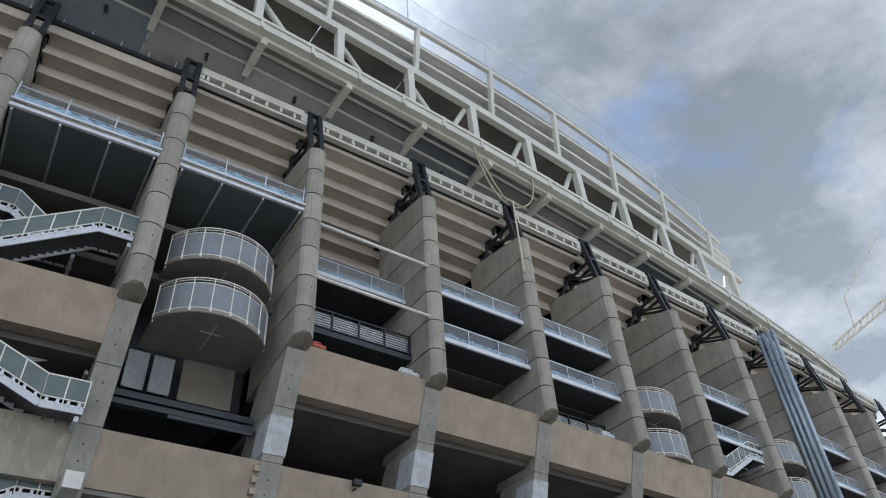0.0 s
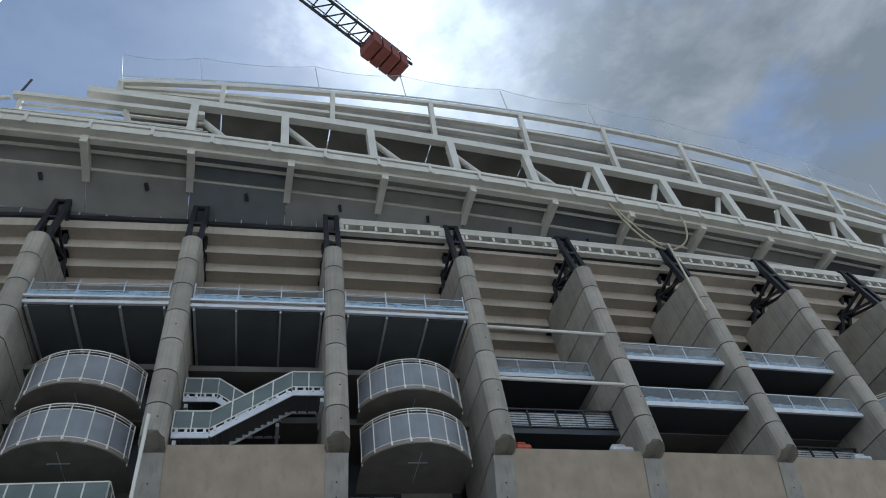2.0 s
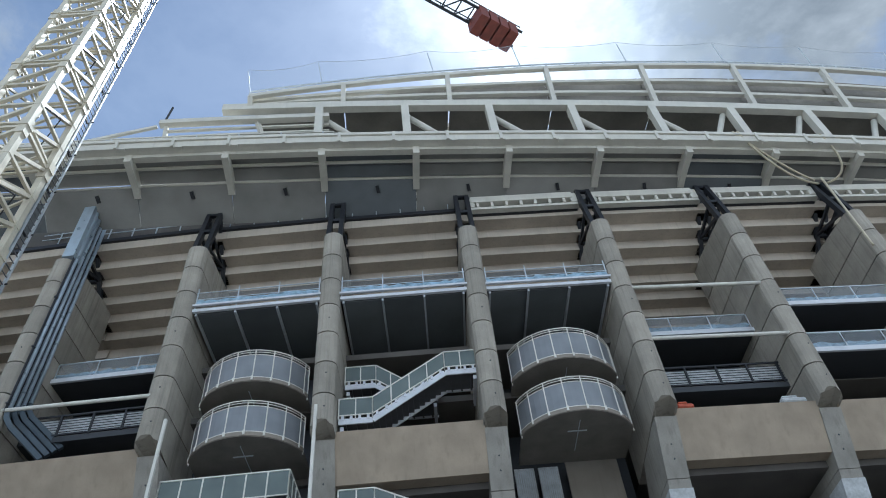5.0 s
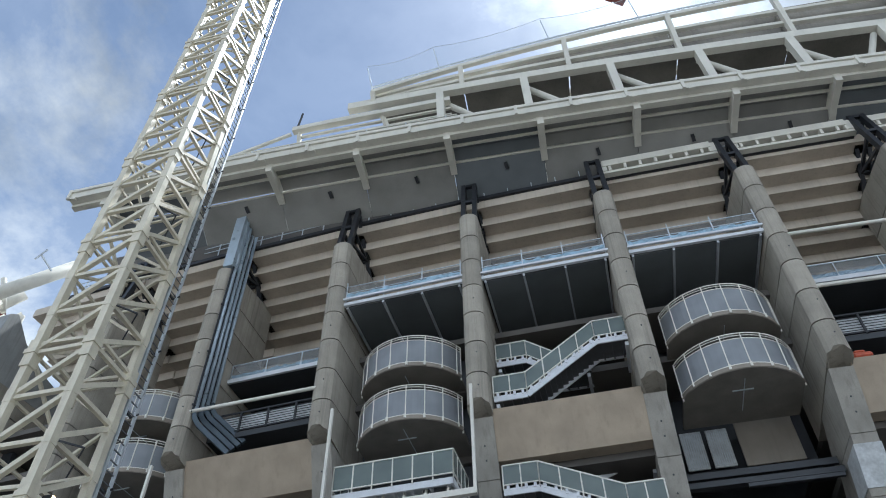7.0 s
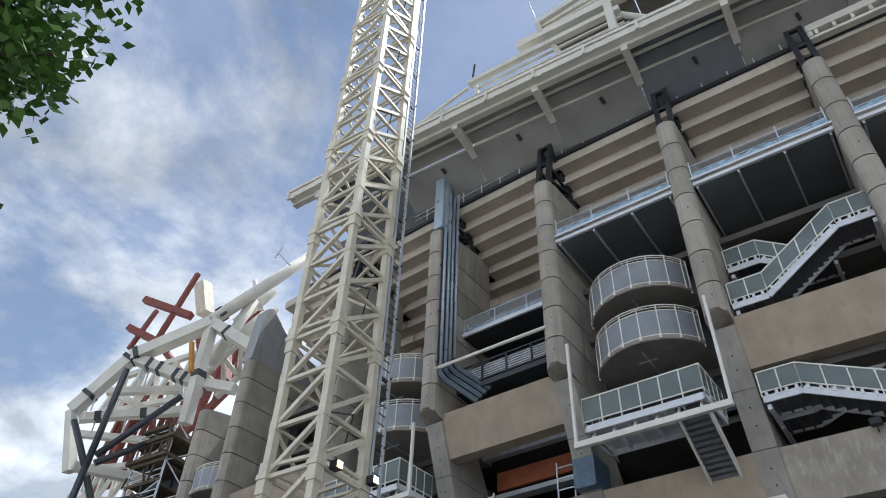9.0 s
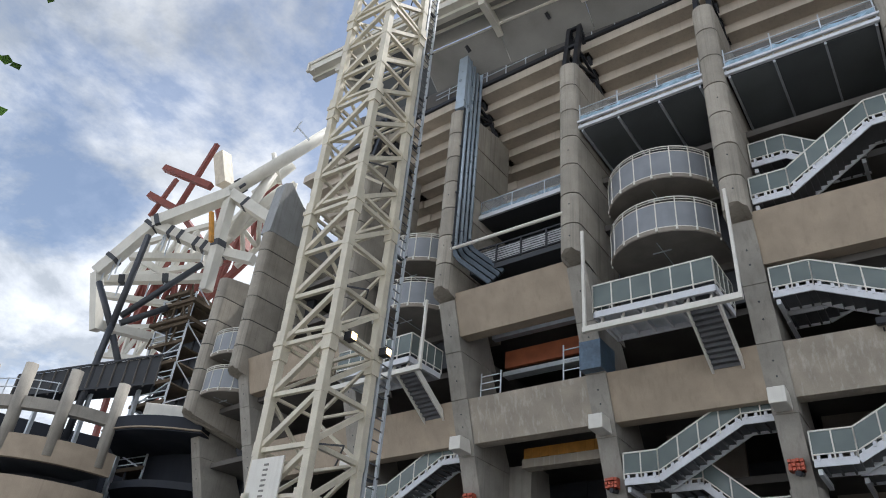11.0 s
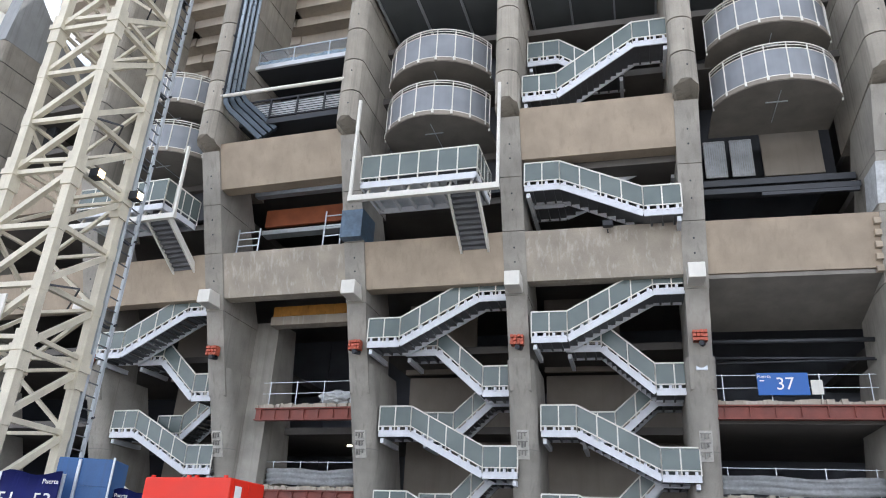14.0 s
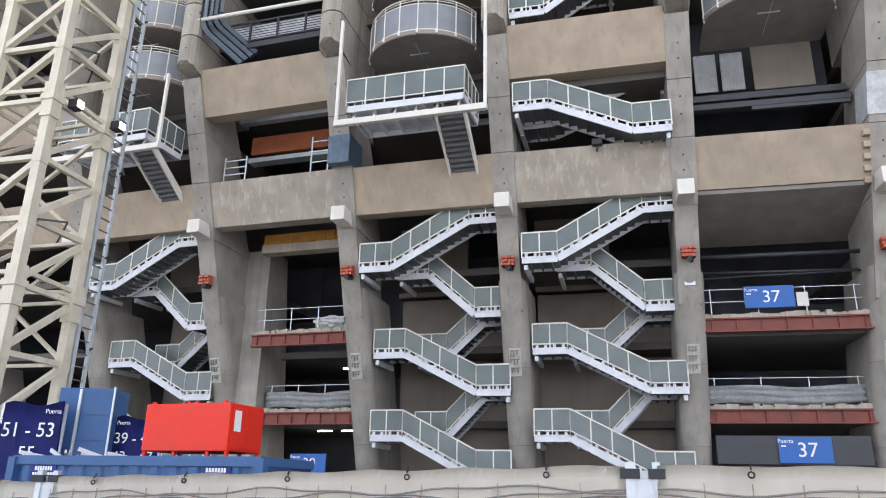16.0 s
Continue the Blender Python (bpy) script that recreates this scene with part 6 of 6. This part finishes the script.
fence_post(-10.05, fy(-10.05), 1.82)

skip = thing("open_skip_container", pose(-9.1, 13.4, 0, 0, 0, -6), "long blue ribbed open-top steel container", "container")
L, Wd, HS = 5.83, 1.9, 2.11
bm = bmesh.new()
n = 26
outline = []
for i in range(n):
    x = -L / 2 + L * i / n
    o = 0.0 if i % 2 else 0.06
    outline += [(x, o), (x + L / n * 0.75, o)]
plate(bm, outline + [(L / 2, 0.0), (L / 2, 0.18), (-L / 2, 0.18)], 0.1, HS - 0.16)
part("front_wall", bm, BLUEP, skip)
bm = bmesh.new()
box(bm, -L / 2, L / 2, Wd - 0.1, Wd, 0.1, HS - 0.1)
box(bm, -L / 2, -L / 2 + 0.1, 0.1, Wd, 0.1, HS - 0.1)
box(bm, L / 2 - 0.1, L / 2, 0.1, Wd, 0.1, HS - 0.1)
box(bm, -L / 2, L / 2, 0.1, Wd, 0.0, 0.12)
part("walls", bm, BLUEP, skip)
bm = bmesh.new()
bar(bm, (-L / 2, 0.02, HS - 0.06), (L / 2, 0.02, HS - 0.06), 0.16, 0.18)
bar(bm, (-L / 2, Wd, HS - 0.06), (L / 2, Wd, HS - 0.06), 0.14, 0.16)
for x in (-L / 2, L / 2):
    bar(bm, (x, 0, HS - 0.06), (x, Wd, HS - 0.06), 0.14, 0.16)
    bar(bm, (x, -0.02, 0), (x, -0.02, HS), 0.18)
for i in range(8):
    bar(bm, (L / 2 + 0.06, 0.3 * i + 0.2, 0.2), (L / 2 + 0.06, 0.3 * i + 0.2, HS - 0.2), 0.09)
part("rim", bm, BLUEP, skip)
for x in (-L / 2 + 0.8, L / 2 - 0.95):
    bm = bmesh.new()
    box(bm, x - 0.32, x + 0.32, -0.03, -0.005, HS - 0.46, HS - 0.16)
    part("label_plate", bm, BLUEB, skip, "dark blue label plate with white bars")
    bm = bmesh.new()
    for r2, (h0, h1, ww) in enumerate(((0.2, 0.28, 0.22), (0.11, 0.16, 0.27), (0.05, 0.065, 0.16))):
        xx = x - ww
        while xx < x + ww - 0.02:
            box(bm, xx, xx + 0.045, -0.036, -0.03, HS - 0.46 + h0, HS - 0.46 + h1)
            xx += 0.065
    part("label_bars", bm, INKW, skip)
bm = bmesh.new()
rr = random.Random(9)
for i in range(14):
    x = -2.6 + rr.uniform(0, 2.4)
    bar(bm, (x, rr.uniform(0.4, 1.8), HS - 0.1), (x + rr.uniform(-0.9, 0.6), rr.uniform(0.3, 1.5), HS + rr.uniform(0.03, 0.2)), 0.04, 0.08)
solo("scrap_metal", bm, GALV, skip.matrix_basis.copy(), "loose grey scrap sections lying in the open container", "scrap")

redb = thing("red_container", pose(-8.1, 13.6, 2.11, 0, 0, -8) @ Matrix.Scale(0.62, 4), "small bright red steel container on legs", "container")
bm = bmesh.new()
box(bm, -1.75, 1.55, 0, 1.9, 0.22, 1.72, 0.03)
part("body", bm, REDP, redb)
bm = bmesh.new()
for x in (-1.7, -0.55, 0.75, 1.45):
    for y in (0.05, 1.75):
        box(bm, x, x + 0.1, y, y + 0.1, 0.0, 0.24)
part("leg", bm, REDP, redb)
bm = bmesh.new()
box(bm, 1.55, 1.575, 0.15, 1.75, 0.3, 1.62)
for y in (0.95, 1.0):
    bar(bm, (1.59, y, 0.32), (1.59, y, 1.6), 0.03)
part("door", bm, REDP, redb)
bm = bmesh.new()
box(bm, 1.56, 1.585, 0.25, 0.6, 0.85, 1.5)
part("notice", bm, INKW, redb, "white notice on the door")
bm = bmesh.new()
for x in (-1.6, -0.2, 0.1, 1.2):
    box(bm, x, x + 0.1, 0.1, 0.2, 1.72, 1.8)
part("lifting_lug", bm, REDP, redb)

cab = thing("blue_cabinet", pose(-12.15, 15.75, 0, 0, 0, 15) @ Matrix.Diagonal((0.62, 0.62, 0.738, 1)), "tall blue panelled steel cabinet", "cabinet")
bm = bmesh.new()
box(bm, -1.05, 1.05, 0, 1.6, 0, 5.15, 0.03)
part("body", bm, BLUEP, cab)
for i in range(6):
    bm = bmesh.new()
    box(bm, -0.1, 1.0, -0.03, 0.0, 0.3 + 0.8 * i, 1.02 + 0.8 * i)
    part("panel", bm, BLUEP, cab)
bm = bmesh.new()
bar(bm, (-0.2, -0.06, 0), (-0.2, -0.06, 5.1), 0.1)
bar(bm, (1.06, -0.03, 0), (1.06, -0.03, 5.2), 0.07)
part("trim", bm, GALV, cab)


def banner(x, y, w, h, turn, lines):
    ob = thing("gate_banner", pose(x, y, 0, 0, 0, turn), "dark blue gate banner with white numbers", "banner", "gate banners")
    bm = bmesh.new()
    rr = random.Random(int(-x))
    rows = []
    n = 20
    for i in range(n + 1):
        xx = -w / 2 + w * i / n
        rows.append([bm.verts.new((xx, 0.03 * math.sin(i * 0.8 + j), h * j / 8 + (0.05 * math.sin(i * 0.4) if j == 8 else 0))) for j in range(9)])
    for a, b in zip(rows, rows[1:]):
        for j in range(8):
            f = bm.faces.new((a[j], b[j], b[j + 1], a[j + 1]))
            f.smooth = True
    bmesh.ops.solidify(bm, geom=bm.faces[:], thickness=0.02)
    part("cloth", bm, BLUEB, ob)
    for body, size, dx, z in lines:
        writing(body, size, INKW, Matrix.Translation((dx, -0.06, z)) @ Matrix.Rotation(radians(90), 4, "X"), ob)
    bm = bmesh.new()
    for xx in (-w / 2, w / 2):
        bar(bm, (xx, 0.05, 0), (xx, 0.05, h), 0.06)
    part("frame", bm, GALV, ob)


banner(-13.03, 15.13, 1.55, 3.37, 6, [("51 - 53", 0.46, 0.0, 2.75), ("55", 0.43, 0.05, 2.23), ("Puerta", 0.15, 0.55, 3.18)])
banner(-11.05, 16.3, 1.18, 3.15, 6, [("39 - 41", 0.36, 0.0, 2.65), ("43 - 47", 0.36, 0.0, 2.22), ("Puerta", 0.13, -0.32, 3.02)])

# ---- tree branch at the upper edge ----
tree = thing("street_tree", pose(-12.3, 0.3, 0), "leafy street tree with overhanging branches", "tree")
bm = bmesh.new()
rr = random.Random(21)
bar(bm, (0, 0, 0), (0.3, 0.1, 5.0), 0.5, sides=10)
bar(bm, (0.3, 0.1, 5.0), (0.6, 0.4, 9.5), 0.36, sides=10)
bar(bm, (0.6, 0.4, 9.5), (0.4, 0.5, 16.5), 0.24, sides=8)
part("trunk", bm, BARK, tree)
limbs = []
bm = bmesh.new()
for i in range(16):
    a = 2 * math.pi * i / 16 + rr.uniform(-0.2, 0.2)
    z0 = rr.uniform(9.2, 14.8)
    ln2 = rr.uniform(1.8, 3.2)
    p0 = Vector((0.5, 0.3, z0))
    p1 = p0 + Vector((math.cos(a) * ln2 * 0.55, math.sin(a) * ln2 * 0.55, rr.uniform(0.6, 1.5)))
    p2 = p1 + Vector((math.cos(a + 0.3) * ln2 * 0.45, math.sin(a + 0.3) * ln2 * 0.45, rr.uniform(-0.2, 0.8)))
    bar(bm, p0, p1, 0.12, sides=6)
    bar(bm, p1, p2, 0.07, sides=6)
    limbs.append((p0, p1, p2))
for tip_l in ((1.9, 1.7, 8.9),):
    p0, p2 = Vector((0.5, 0.3, 8.0)), Vector(tip_l)
    p1 = p0.lerp(p2, 0.55) + Vector((0, 0, 0.35))
    bar(bm, p0, p1, 0.1, sides=6)
    bar(bm, p1, p2, 0.05, sides=6)
    limbs.append((p0, p1, p2))
part("limbs", bm, BARK, tree)
verts, faces_l = [], []
for p0, p1, p2 in limbs:
    for i in range(420):
        f = rr.uniform(0.25, 1.08)
        b = p0.lerp(p1, min(1, f * 2)) if f < 0.5 else p1.lerp(p2, (f - 0.5) * 2)
        c = b + Vector((rr.gauss(0, 0.42), rr.gauss(0, 0.42), rr.gauss(0, 0.36)))
        u = Vector((rr.uniform(-1, 1), rr.uniform(-1, 1), rr.uniform(-0.5, 0.5))).normalized() * rr.uniform(0.10, 0.17)
        v = u.cross(Vector((rr.uniform(-1, 1), rr.uniform(-1, 1), rr.uniform(-1, 1)))).normalized() * rr.uniform(0.07, 0.11)
        j = len(verts)
        verts += [c - u, c - u * 0.2 + v, c + u, c - u * 0.2 - v]
        faces_l.append((j, j + 1, j + 2, j + 3))
me = bpy.data.meshes.new("crown")
me.from_pydata([tuple(v) for v in verts], [], faces_l)
me.materials.append(LEAF)
crown = new("crown", me)
crown.parent = tree
